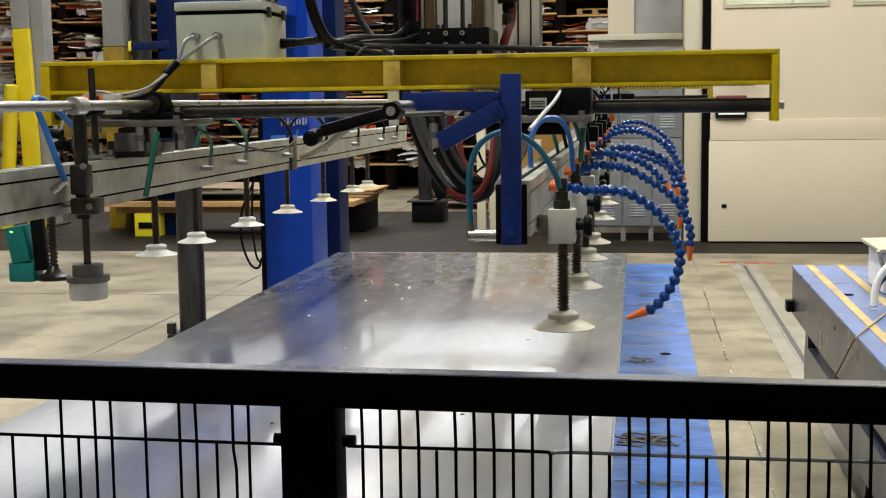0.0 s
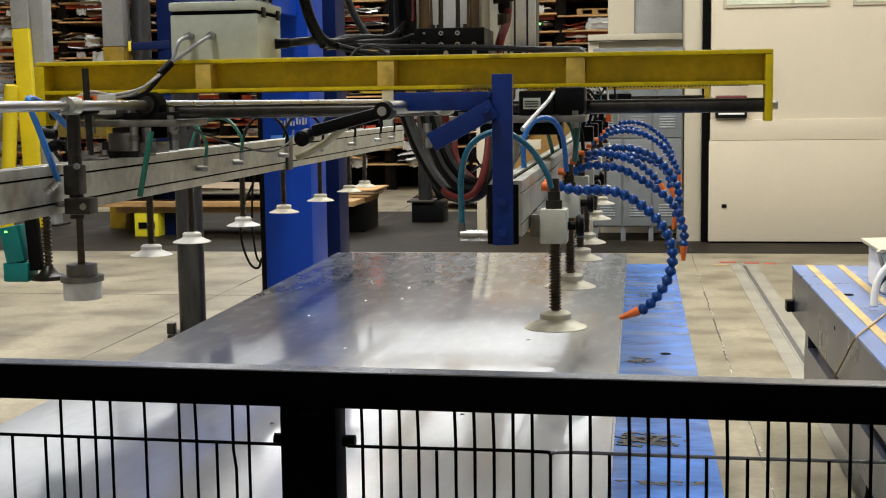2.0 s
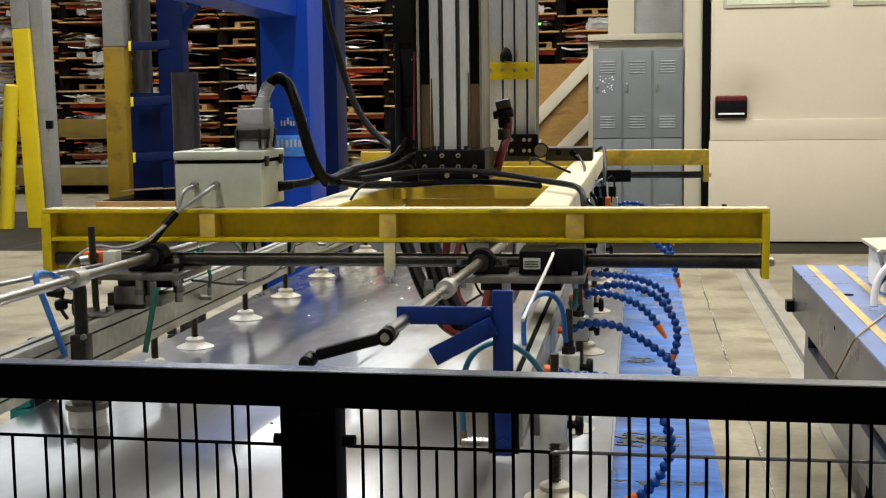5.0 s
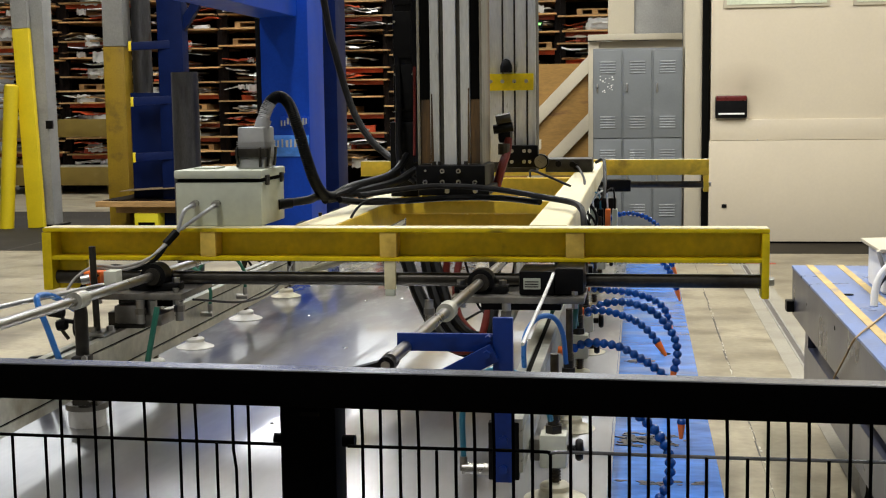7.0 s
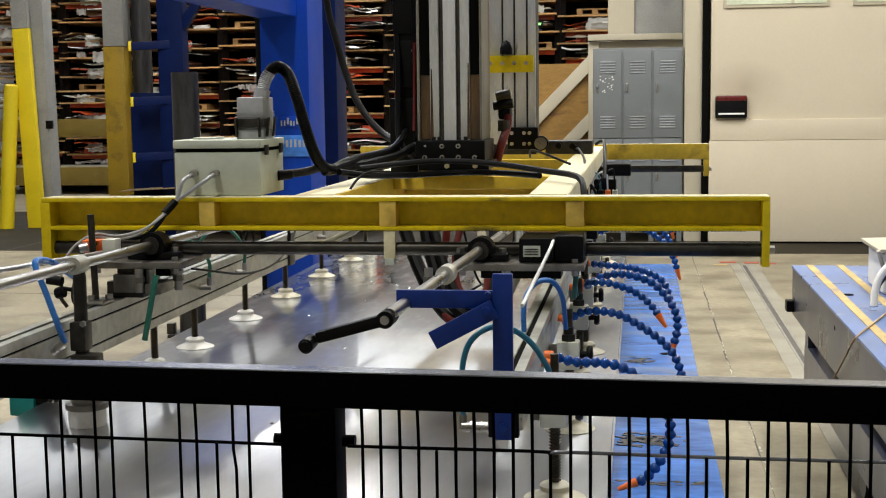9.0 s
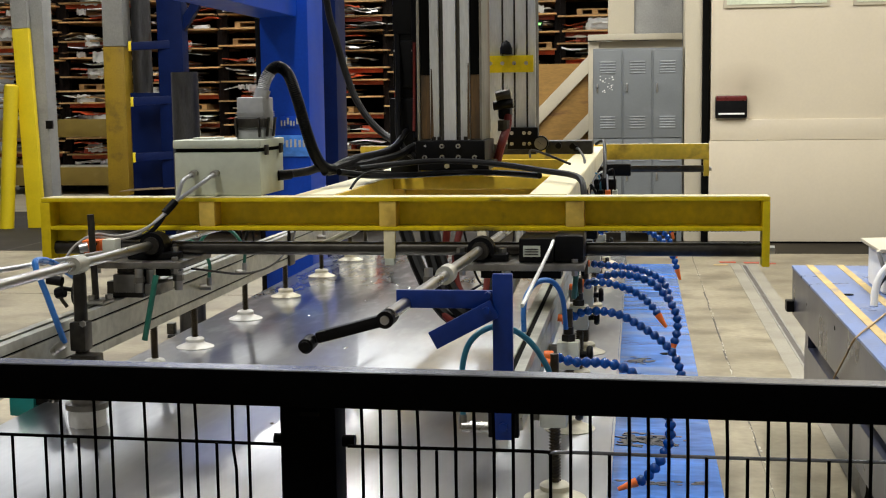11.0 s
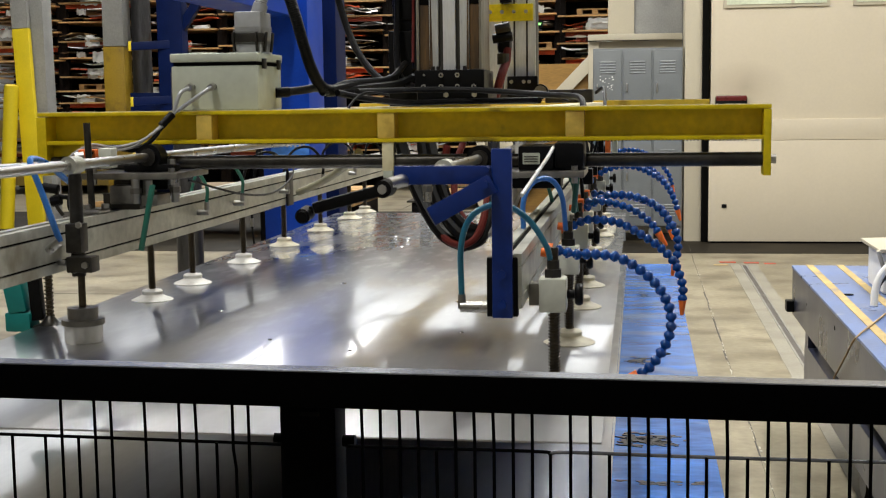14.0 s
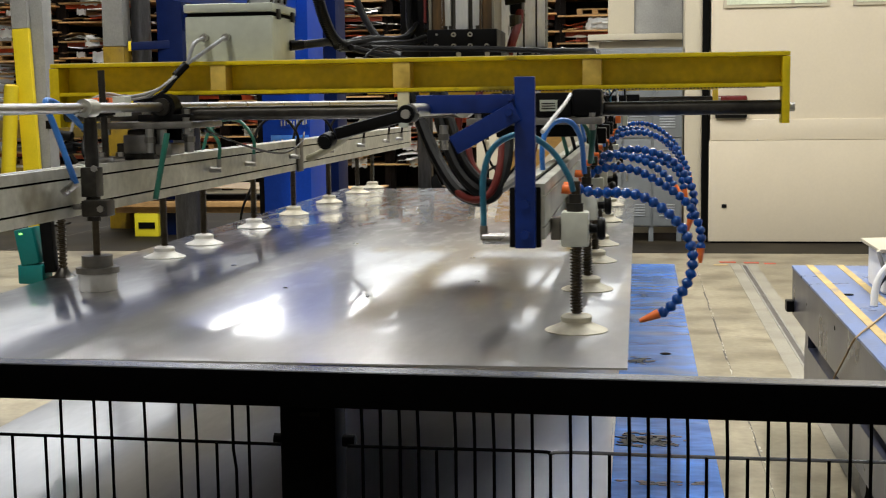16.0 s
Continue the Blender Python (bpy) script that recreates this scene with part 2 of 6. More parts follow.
def box(bm, x0, x1, y0, y1, z0, z1, bevel=0.0):
    """An axis-aligned block, its edges rounded by one or two cuts."""
    made = bmesh.ops.create_cube(bm, size=1.0)["verts"]
    bmesh.ops.scale(bm, vec=(x1 - x0, y1 - y0, z1 - z0), verts=made)
    bmesh.ops.translate(bm, vec=((x0 + x1) / 2, (y0 + y1) / 2, (z0 + z1) / 2), verts=made)
    if bevel:
        edges = list({e for v in made for e in v.link_edges})
        bmesh.ops.bevel(bm, geom=edges, offset=bevel, segments=2, affect="EDGES", profile=0.6)
    return bm


def bar(bm, a, b, wide, thick, bevel=0.0, up=(0, 0, 1)):
    """A straight bar of rectangular section from a to b."""
    a, b = Vector(a), Vector(b)
    d = b - a
    z = d.normalized()
    x = Vector(up).cross(z)
    if x.length < 1e-4:
        x = Vector((1, 0, 0)).cross(z)
    x.normalize()
    y = z.cross(x)
    made = bmesh.ops.create_cube(bm, size=1.0)["verts"]
    m = Matrix((x * wide, y * thick, d)).transposed().to_4x4()
    m.translation = (a + b) / 2
    bmesh.ops.transform(bm, matrix=m, verts=made)
    if bevel:
        edges = list({e for v in made for e in v.link_edges})
        bmesh.ops.bevel(bm, geom=edges, offset=bevel, segments=2, affect="EDGES", profile=0.6)
    return bm


def rod(bm, a, b, r, seg=20, r2=None):
    """A round bar or cone from a to b."""
    a, b = Vector(a), Vector(b)
    m = Matrix.Translation((a + b) / 2) @ (b - a).to_track_quat("Z", "Y").to_matrix().to_4x4()
    bmesh.ops.create_cone(bm, cap_ends=True, segments=seg, radius1=r, radius2=r if r2 is None else r2, depth=(b - a).length, matrix=m)
    return bm


def lathe(bm, profile, center=(0, 0, 0), seg=28):
    """A turned body: (radius, height) pairs about the z axis, at center."""
    rings = []
    for r, h in profile:
        rings.append([bm.verts.new((center[0] + r * math.cos(2 * math.pi * i / seg), center[1] + r * math.sin(2 * math.pi * i / seg), center[2] + h)) for i in range(seg)])
    for p, q in zip(rings, rings[1:]):
        for i in range(seg):
            bm.faces.new((p[i], p[(i + 1) % seg], q[(i + 1) % seg], q[i]))
    bm.faces.new(list(reversed(rings[0])))
    bm.faces.new(rings[-1])
    return bm


def smooth_path(points, steps=8):
    """A Catmull-Rom line through the points."""
    p = [Vector(q) for q in points]
    p = [2 * p[0] - p[1]] + p + [2 * p[-1] - p[-2]]
    out = []
    for i in range(1, len(p) - 2):
        for s in range(steps):
            t = s / steps
            out.append(0.5 * (2 * p[i] + (p[i + 1] - p[i - 1]) * t + (2 * p[i - 1] - 5 * p[i] + 4 * p[i + 1] - p[i + 2]) * t * t
                              + (3 * p[i] - p[i - 1] - 3 * p[i + 1] + p[i + 2]) * t ** 3))
    return out + [p[-2]]


def tube(bm, points, r, seg=10, steps=8, ribs=0.0):
    """A hose or cable along a smooth line; ribs makes it corrugated."""
    line = smooth_path(points, steps)
    normal = None
    last = None
    for i, c in enumerate(line):
        d = (line[min(i + 1, len(line) - 1)] - line[max(i - 1, 0)]).normalized()
        if normal is None:
            normal = d.orthogonal().normalized()
        normal = (normal - normal.dot(d) * d).normalized()
        side = d.cross(normal)
        rr = r * (1 + ribs * (1 if i % 2 else -1))
        ring = [bm.verts.new(c + rr * (math.cos(2 * math.pi * k / seg) * normal + math.sin(2 * math.pi * k / seg) * side)) for k in range(seg)]
        if last:
            for k in range(seg):
                bm.faces.new((last[k], last[(k + 1) % seg], ring[(k + 1) % seg], ring[k]))
        else:
            bm.faces.new(list(reversed(ring)))
        last = ring
    bm.faces.new(last)
    return bm


def spring(bm, x, y, z0, z1, r, wire, turns):
    pts = [(x + r * math.cos(2 * math.pi * i / 8), y + r * math.sin(2 * math.pi * i / 8), z0 + (z1 - z0) * i / (8 * turns)) for i in range(8 * turns + 1)]
    return tube(bm, pts, wire, 5, 1)


def to_mesh(name, bm, mat, origin=(0, 0, 0), soft_angle=35):
    bmesh.ops.translate(bm, vec=-Vector(origin), verts=bm.verts)
    bmesh.ops.recalc_face_normals(bm, faces=bm.faces)
    me = bpy.data.meshes.new(name)
    bm.to_mesh(me)
    bm.free()
    me.materials.append(mat)
    me.shade_smooth()
    me.set_sharp_from_angle(angle=radians(soft_angle))
    return me


ORIGIN = {}


def thing(name, origin, label, category, group="", kind=""):
    """An Empty at a thing's base, under which its parts hang."""
    ob = new(name)
    ob.empty_display_size = 0.05
    ob.location = origin
    ORIGIN[ob.name] = Vector(origin)
    return tagged(ob, label, category, group, kind)


def part(name, bm, mat, parent, label=""):
    """One mesh under a thing or a part; its geometry is given in the world."""
    o = ORIGIN[parent.name]
    ob = new(name, to_mesh(name, bm, mat, o))
    ob.parent = parent
    ORIGIN[ob.name] = o
    return tagged(ob, label)


def solo(name, bm, mat, origin, label, category="", group="", kind=""):
    """A thing or a piece of the setting that is one mesh."""
    ob = new(name, to_mesh(name, bm, mat, origin))
    ob.location = origin
    ORIGIN[ob.name] = Vector(origin)
    return tagged(ob, label, category, group, kind)


def B():
    return bmesh.new()

# ---- the hall ----
ROOM = (-18.0, 7.0, -3.0, 47.0, 7.5)
solo("floor", box(B(), ROOM[0], ROOM[1], ROOM[2], ROOM[3], -0.2, 0.0), CONCRETE, (0, 0, 0), "stained pale concrete hall floor with joints", "floor", kind="structure")
solo("ceiling", box(B(), ROOM[0], ROOM[1], ROOM[2], ROOM[3], ROOM[4], ROOM[4] + 0.2), CEILING, (0, 0, ROOM[4]), "pale steel roof deck over the hall", "ceiling", kind="structure")
solo("wall_west", box(B(), ROOM[0] - 0.3, ROOM[0], ROOM[2], ROOM[3], 0, ROOM[4]), GREY_PLASTER, (ROOM[0], 0, 0), "plain grey hall wall", "wall", kind="structure")
solo("wall_east", box(B(), ROOM[1], ROOM[1] + 0.3, ROOM[2], ROOM[3], 0, ROOM[4]), GREY_PLASTER, (ROOM[1], 0, 0), "plain grey hall wall", "wall", kind="structure")
solo("wall_south", box(B(), ROOM[0], ROOM[1], ROOM[2] - 0.3, ROOM[2], 0, ROOM[4]), GREY_PLASTER, (0, ROOM[2], 0), "plain grey hall wall", "wall", kind="structure")
solo("wall_north", box(B(), ROOM[0], ROOM[1], ROOM[3], ROOM[3] + 0.3, 0, ROOM[4]), GREY_PLASTER, (0, ROOM[3], 0), "plain grey hall wall behind the racks", "wall", kind="structure")


def floor_marks():
    bm = B()
    for x, y0, y1, w in ((0.495, 1.5, 13.2, 0.0035), (-3.2, 3.0, 22.0, 0.008), (-6.4, 3.0, 22.0, 0.008)):
        for k in range(40):
            a, b = y0 + (y1 - y0) * k / 40, y0 + (y1 - y0) * (k + 1) / 40
            box(bm, x + random.uniform(-0.006, 0.006), x + w + random.uniform(-0.004, 0.006), a, b, -0.002, 0.0015)
    for y in (9.6, 16.5):
        box(bm, -12, -2.5, y, y + 0.006, -0.002, 0.0015)
    solo("floor_joint", bm, JOINT, (0, 5, 0), "dark cut joints in the concrete", "joint", kind="structure")
    bm = B()
    for k in range(150):
        yy = 1.5 + 10.0 * random.random() ** 1.3
        xx = 0.497 + random.uniform(-0.007, 0.009)
        box(bm, xx, xx + random.uniform(0.003, 0.008), yy, yy + random.uniform(0.005, 0.03), -0.001, 0.0026)
    solo("joint_chips", bm, CHIP, (0.5, 5, 0), "pale chipped edges along the floor joint", "joint", kind="structure")
    # band of floor in a darker, spotted colour
    solo("floor_coating", box(B(), -11.0, 6.5, 12.5, 17.2, -0.001, 0.0012), FLOOR_DARK, (0, 14, 0), "dark strip across the concrete", "floor coating", kind="structure")
    solo("track_bed", box(B(), 0.80, 1.03, 2.0, 11.7, -0.001, 0.0024), TRACK_BED, (0.9, 6, 0), "pale screed strip round the floor rails", "floor strip", kind="structure")
    bm = B()
    for x in (0.888, 0.930):
        box(bm, x, x + 0.013, 2.0, 11.6, -0.002, 0.006, 0.001)
    solo("floor_track", bm, TRACK, (0.9, 5, 0), "two worn steel rails set flush in the floor", "floor rail", kind="structure")
    solo("track_groove", box(B(), 0.9015, 0.9295, 2.0, 11.6, -0.001, 0.0032), JOINT, (0.9, 6, 0), "dirty groove between the floor rails", "groove", kind="structure")
    bm = B()
    for x0, x1, y, w in ((0.66, 0.78, 11.6, 0.06), (0.86, 1.02, 11.5, 0.06), (1.35, 1.7, 11.2, 0.05)):
        box(bm, x0, x1, y, y + w, -0.001, 0.002)
    solo("floor_paint", bm, STRIPE, (1, 11.5, 0), "rubbed scraps of yellow floor marking", "marking", kind="structure")
    bm = B()
    for x0, x1, y in ((0.72, 0.86, 11.78), (0.93, 1.06, 11.75), (1.1, 1.2, 11.7)):
        box(bm, x0, x1, y, y + 0.07, -0.001, 0.0045)
    solo("red_floor_paint", bm, MARK_RED, (1, 11.75, 0), "rubbed scraps of red floor marking", "marking", kind="structure")


floor_marks()

# ---- beige sliding door and the wall beside it ----


def door_wall():
    door = thing("door_1", (1.6, 13.4, 0.0), "large beige panelled sliding door with a row of panes", "door", kind="structure")
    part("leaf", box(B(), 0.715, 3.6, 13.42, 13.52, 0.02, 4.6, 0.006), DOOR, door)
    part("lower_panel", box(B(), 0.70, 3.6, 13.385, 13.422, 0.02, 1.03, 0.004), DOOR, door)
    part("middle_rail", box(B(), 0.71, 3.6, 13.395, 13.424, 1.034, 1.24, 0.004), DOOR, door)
    for x0, x1 in ((0.86, 1.82), (2.1, 3.3)):
        pane = part("pane_frame", box(B(), x0 - 0.03, x1 + 0.03, 13.40, 13.424, 2.34, 2.95, 0.004), BEIGE, door)
        part("pane", box(B(), x0, x1, 13.392, 13.404, 2.37, 2.92), PANE, pane)
        part("mullion", box(B(), x0 + 0.62, x0 + 0.65, 13.388, 13.41, 2.37, 2.92), BEIGE, pane)
    part("floor_seal", box(B(), 0.72, 3.6, 13.40, 13.50, 0.0, 0.022), BLACK, door)
    part("lock_hole", box(B(), 0.83, 0.88, 13.376, 13.39, 0.36, 0.395, 0.004), BLACK, door)
    part("keyhole_plate", box(B(), 1.165, 1.18, 13.39, 13.40, 1.03, 1.045, 0.002), CHROME, door)
    # dark gap and beige jamb at the door's edge
    solo("door_gap", box(B(), 0.635, 0.70, 13.5, 13.62, 0, 4.6), SLOT, (0.66, 13.5, 0), "dark gap along the sliding door", "gap", kind="structure")
    solo("jamb", box(B(), 0.46, 0.635, 13.55, 13.9, 0, 4.6, 0.01), BEIGE, (0.55, 13.6, 0), "beige painted door jamb", "jamb", kind="structure")
    solo("wall_office", box(B(), 0.46, ROOM[1], 13.9, 14.1, 0, ROOM[4]), BEIGE, (3, 14, 0), "beige office wall", "wall", kind="structure")
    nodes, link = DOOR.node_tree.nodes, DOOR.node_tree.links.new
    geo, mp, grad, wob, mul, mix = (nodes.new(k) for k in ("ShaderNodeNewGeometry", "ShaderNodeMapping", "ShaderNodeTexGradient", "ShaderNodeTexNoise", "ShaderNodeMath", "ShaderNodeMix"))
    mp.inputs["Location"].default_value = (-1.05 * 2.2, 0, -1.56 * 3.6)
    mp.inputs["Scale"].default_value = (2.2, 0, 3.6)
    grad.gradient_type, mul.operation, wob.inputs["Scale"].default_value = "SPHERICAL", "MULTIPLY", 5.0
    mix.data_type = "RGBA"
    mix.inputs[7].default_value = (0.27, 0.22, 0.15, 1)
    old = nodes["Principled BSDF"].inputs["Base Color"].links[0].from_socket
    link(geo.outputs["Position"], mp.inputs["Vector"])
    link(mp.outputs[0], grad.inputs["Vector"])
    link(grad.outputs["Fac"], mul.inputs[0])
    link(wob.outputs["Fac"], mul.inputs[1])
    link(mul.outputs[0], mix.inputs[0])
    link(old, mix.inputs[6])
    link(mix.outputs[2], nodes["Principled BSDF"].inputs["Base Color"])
    reader = thing("badge_reader", (0.90, 13.40, 1.3), "dark red and black wall box on the beige door", "wall box")
    part("housing", box(B(), 0.757, 1.068, 13.34, 13.42, 1.255, 1.475, 0.02), BLACK, reader)
    part("cap", box(B(), 0.762, 1.063, 13.335, 13.42, 1.425, 1.48, 0.015), DARK_RED, reader)
    part("strip", box(B(), 0.785, 1.04, 13.332, 13.342, 1.29, 1.308, 0.003), SIGN_WHITE, reader)


door_wall()


def lockers():
    root = thing("locker_bank", (0, 13.9, 0), "three grey steel double-tier lockers on legs", "lockers")
    x0, w, y0, y1, z0, z1 = -0.46, 0.30, 13.52, 13.9, 0.15, 1.97
    part("carcass", box(B(), x0, x0 + 3 * w, y0 + 0.02, y1, z0, z1, 0.004), LOCKER, root)
    for i in range(4):
        part("leg", box(B(), x0 + i * (3 * w - 0.05) / 3, x0 + i * (3 * w - 0.05) / 3 + 0.05, y0 + 0.03, y0 + 0.09, 0, z0, 0.003), LOCKER, root)
    for i in range(3):
        for j in range(2):
            a, b = x0 + i * w + 0.012, x0 + (i + 1) * w - 0.012
            c, d = (z0 + 0.015, 1.055) if j == 0 else (1.065, z1 - 0.02)
            leaf = part("locker_door", box(B(), a, b, y0, y0 + 0.018, c, d, 0.004), LOCKER, root)
            for zz in (c + 0.10, d - 0.23):
                for k in range(5):
                    z = zz + k * 0.027
                    part("louvre", bar(B(), (a + 0.06, y0 - 0.004, z + 0.006), (b - 0.06, y0 - 0.004, z + 0.006), 0.011, 0.012, 0.002), LOUVRE_GLINT, leaf)
            part("handle", box(B(), a + 0.025, a + 0.04, y0 - 0.02, y0, (c + d) / 2 + 0.02, (c + d) / 2 + 0.11, 0.004), CHROME, leaf, "chrome recessed handle")
    # chalk scribble
    bm = B()
    for k in range(22):
        u = random.uniform(-0.40, -0.24)
        z = random.choice((1.66, 1.62, 1.55)) + random.uniform(-0.03, 0.03)
        box(bm, u, u + 0.011, y0 - 0.003, y0 - 0.001, z, z + random.uniform(0.005, 0.016))
    part("chalk_mark", bm, SIGN_WHITE, root, "rubbed chalk scribble")


lockers()


def stairs():
    root = thing("stair_flight", (-0.8, 14.6, 0), "beige closed stair flight with plywood sides", "stairs")
    bm = B()
    for zo, wd in ((0.0, 0.13), (-0.62, 0.13)):
        bar(bm, (-1.6, 14.42, 0.75 + zo), (-0.4, 14.42, 1.98 + zo), wd, 0.05, 0.006, up=(0, 1, 0))
    part("stringer", bm, BEIGE, root)
    part("side_panel", box(B(), -1.6, -0.46, 14.47, 14.5, 0, 1.85), PLY, root, "orange-brown plywood side panel")
    part("newel", box(B(), -0.54, -0.42, 14.38, 14.46, 0, 2.08, 0.006), BEIGE, root)
    part("landing_edge", box(B(), -0.54, 0.46, 14.30, 14.46, 2.085, 2.15, 0.006), BEIGE, root)
    part("landing_wall", box(B(), -0.42, 0.46, 14.42, 14.46, 0, 2.08), BEIGE, root)
    part("post", box(B(), -0.33, -0.05, 14.5, 14.6, 2.155, 4.6), BEIGE, root)
    part("upper_panel", box(B(), -0.05, 0.46, 14.55, 14.6, 2.155, 4.6), GREY_POST, root, "grey sheet panel")


stairs()

# ---- storage racks along the far end ----


def rack_bay(x0, w, y0, group):
    root = thing("storage_rack", (x0 + w / 2, y0, 0), "orange-red pallet rack bay crammed with sheet offcuts and boards", "rack", group)
    for x in (x0, x0 + w - 0.09):
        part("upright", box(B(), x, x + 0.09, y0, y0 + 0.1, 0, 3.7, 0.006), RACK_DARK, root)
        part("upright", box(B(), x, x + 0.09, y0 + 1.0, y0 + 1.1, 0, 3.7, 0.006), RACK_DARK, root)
    # added panel: the dark between the shelves is put into its colour
    part("back_panel", box(B(), x0, x0 + w, y0 + 1.12, y0 + 1.14, 0.0, 3.7), RACK_DARK, root, "added dark panel for the shade behind the shelves")
    z = 0.42
    while z < 3.6:
        if random.random() < 0.35:
            part("beam", box(B(), x0 + 0.09, x0 + w - 0.09, y0 - 0.01, y0 + 0.05, z - 0.07, z, 0.006), RACK_RED, root)
        bm = box(B(), x0 + random.uniform(-0.05, 0.08), x0 + w - random.uniform(-0.05, 0.1), y0 - random.uniform(0.14, 0.24), y0 + 1.05, z, z + 0.025)
        bmesh.ops.rotate(bm, cent=(x0 + w / 2, y0, z), matrix=Matrix.Rotation(random.uniform(-0.006, 0.006), 3, "Y"), verts=bm.verts)
        part("shelf", bm, WOOD, root, "thin wooden shelf board")
        z += random.choice((0.2, 0.24, 0.28, 0.32))
        yield root, z


def rack_load(x0, w, y0, z, room):
    """Boards, offcuts and papers lying on one shelf."""
    kind = random.random()
    a = x0 + 0.12 + random.uniform(0, 0.2)
    b = x0 + w - 0.12 - random.uniform(0, 0.5)
    h = random.uniform(0.04, max(0.05, room - 0.07))
    if kind < 0.2 and room > 0.2:
        root = thing("wooden_pallet", ((a + b) / 2, y0 + 0.4, z), "rough wooden pallet lying on a rack shelf", "pallet", "pallets on the racks")
        part("deck", box(B(), a, b, y0 - 0.05, y0 + 0.8, z + 0.085, z + 0.105), WOOD, root)
        part("base_board", box(B(), a, b, y0 - 0.05, y0 + 0.8, z, z + 0.018), WOOD, root)
        for k in range(3):
            u = a + (b - a - 0.09) * k / 2
            part("block", box(B(), u, u + 0.09, y0 - 0.05, y0 + 0.8, z + 0.018, z + 0.085), WOOD, root)
        return
    mats = (SCRAP, RACK_DARK, CARDBOARD, WOOD, PAPER, RACK_RED, WOOD, CARDBOARD)
    root = thing("sheet_stack", ((a + b) / 2, y0 + 0.4, z), "untidy pile of metal offcuts, board and paper", "sheet stack", "piles on the racks")
    zz = z
    while zz < z + h:
        t = random.choice((0.006, 0.012, 0.02, 0.03))
        da, db, dy = random.uniform(0, 0.35), random.uniform(0, 0.35), random.uniform(0.0, 0.08)
        bm = box(B(), a + da, max(a + da + 0.25, b - db), y0 + dy, y0 + 0.8, zz, zz + t)
        bmesh.ops.rotate(bm, cent=(a, y0, zz), matrix=Matrix.Rotation(random.uniform(-0.12, 0.12), 3, "Z"), verts=bm.verts)
        bmesh.ops.rotate(bm, cent=((a + b) / 2, y0, zz), matrix=Matrix.Rotation(random.uniform(-0.015, 0.015), 3, "Y"), verts=bm.verts)
        part("sheet", bm, random.choice(mats), root)
        zz += t + 0.001
    for _ in range(random.choice((0, 1, 2, 3))):
        u = random.uniform(a, b - 0.25)
        s = random.uniform(0.1, 0.3)
        bm = B()
        n = 6
        grid = [[bm.verts.new((u + s * i / n, y0 - 0.18 - 0.02 * math.sin(i), zz - s * 0.6 * j / n + 0.015 * math.sin(2.2 * i + j))) for j in range(n + 1)] for i in range(n + 1)]
        for i in range(n):
            for j in range(n):
                bm.faces.new((grid[i][j], grid[i + 1][j], grid[i + 1][j + 1], grid[i][j + 1]))
        bmesh.ops.solidify(bm, geom=bm.faces[:], thickness=0.003)
        part("wrapping", bm, PAPER, root, "crumpled white wrapping")
    # loose slivers and bent pieces that stick out over the shelf's edge
    for _ in range(random.choice((4, 5, 6))):
        u, wd, t = random.uniform(x0 + 0.02, x0 + w - 0.5), random.uniform(0.15, 0.6), random.uniform(0.004, 0.016)
        zc = z + random.uniform(0.01, max(0.03, room - 0.08))
        bm = box(B(), u, u + wd, y0 - random.uniform(0.15, 0.3), y0 + 0.3, zc, zc + t)
        bmesh.ops.subdivide_edges(bm, edges=[e for e in bm.edges if abs(e.verts[0].co.x - e.verts[1].co.x) > 0.1], cuts=3)
        sag, ph = random.uniform(0.0, 0.03), random.uniform(0, 6)
        for v in bm.verts:
            v.co.z += sag * math.sin(ph + 9 * (v.co.x - u)) - (random.uniform(0, 0.03) if v.co.y < y0 else 0)
            v.co.y += random.uniform(-0.04, 0.04)
        part("offcut", bm, random.choice((SCRAP, PAPER, SCRAP, PAPER, RACK_RED, RACK_RED, WOOD, CARDBOARD)), root, "loose bent offcut")
    for _ in range(random.choice((0, 1, 1, 2))):
        u = random.uniform(x0 + 0.1, x0 + w - 0.35)
        top = min(room - 0.04, random.uniform(0.05, 0.14))
        bm = box(B(), u, u + random.uniform(0.1, 0.28), y0 - 0.13, y0 - 0.03, z + 0.0, z + max(0.03, top), 0.004)
        for v in bm.verts:
            v.co += Vector((random.uniform(-0.02, 0.02), random.uniform(-0.02, 0.02), random.uniform(-0.018, 0.012) if v.co.z > z + 0.02 else 0.0))
        part("parcel", bm, random.choice((RACK_DARK, PAPER, PAPER, RACK_RED, RACK_RED, CARDBOARD, SCRAP)), root)


random.seed(11)
RACK_Y = 21.5
for i in range(8):
    rx = -11.2 + i * 1.42
    last = 0.42
    for root, z in rack_bay(rx, 1.42, RACK_Y, "racks along the far wall"):
        rack_load(rx, 1.42, RACK_Y, last + 0.026, z - last)
        last = z
# ---- guard posts, columns and the blue gantry frame ----


def rack_light():
    g = thing("indicator_light", (-1.60, 21.2, 2.67), "small green indicator light on the rack", "indicator")
    part("housing", box(B(), -1.67, -1.53, 21.28, 21.34, 2.61, 2.73, 0.01), BLACK, g)
    part("lens", box(B(), -1.65, -1.55, 21.262, 21.279, 2.655, 2.69, 0.004), LED, g, "lit green lens")


rack_light()


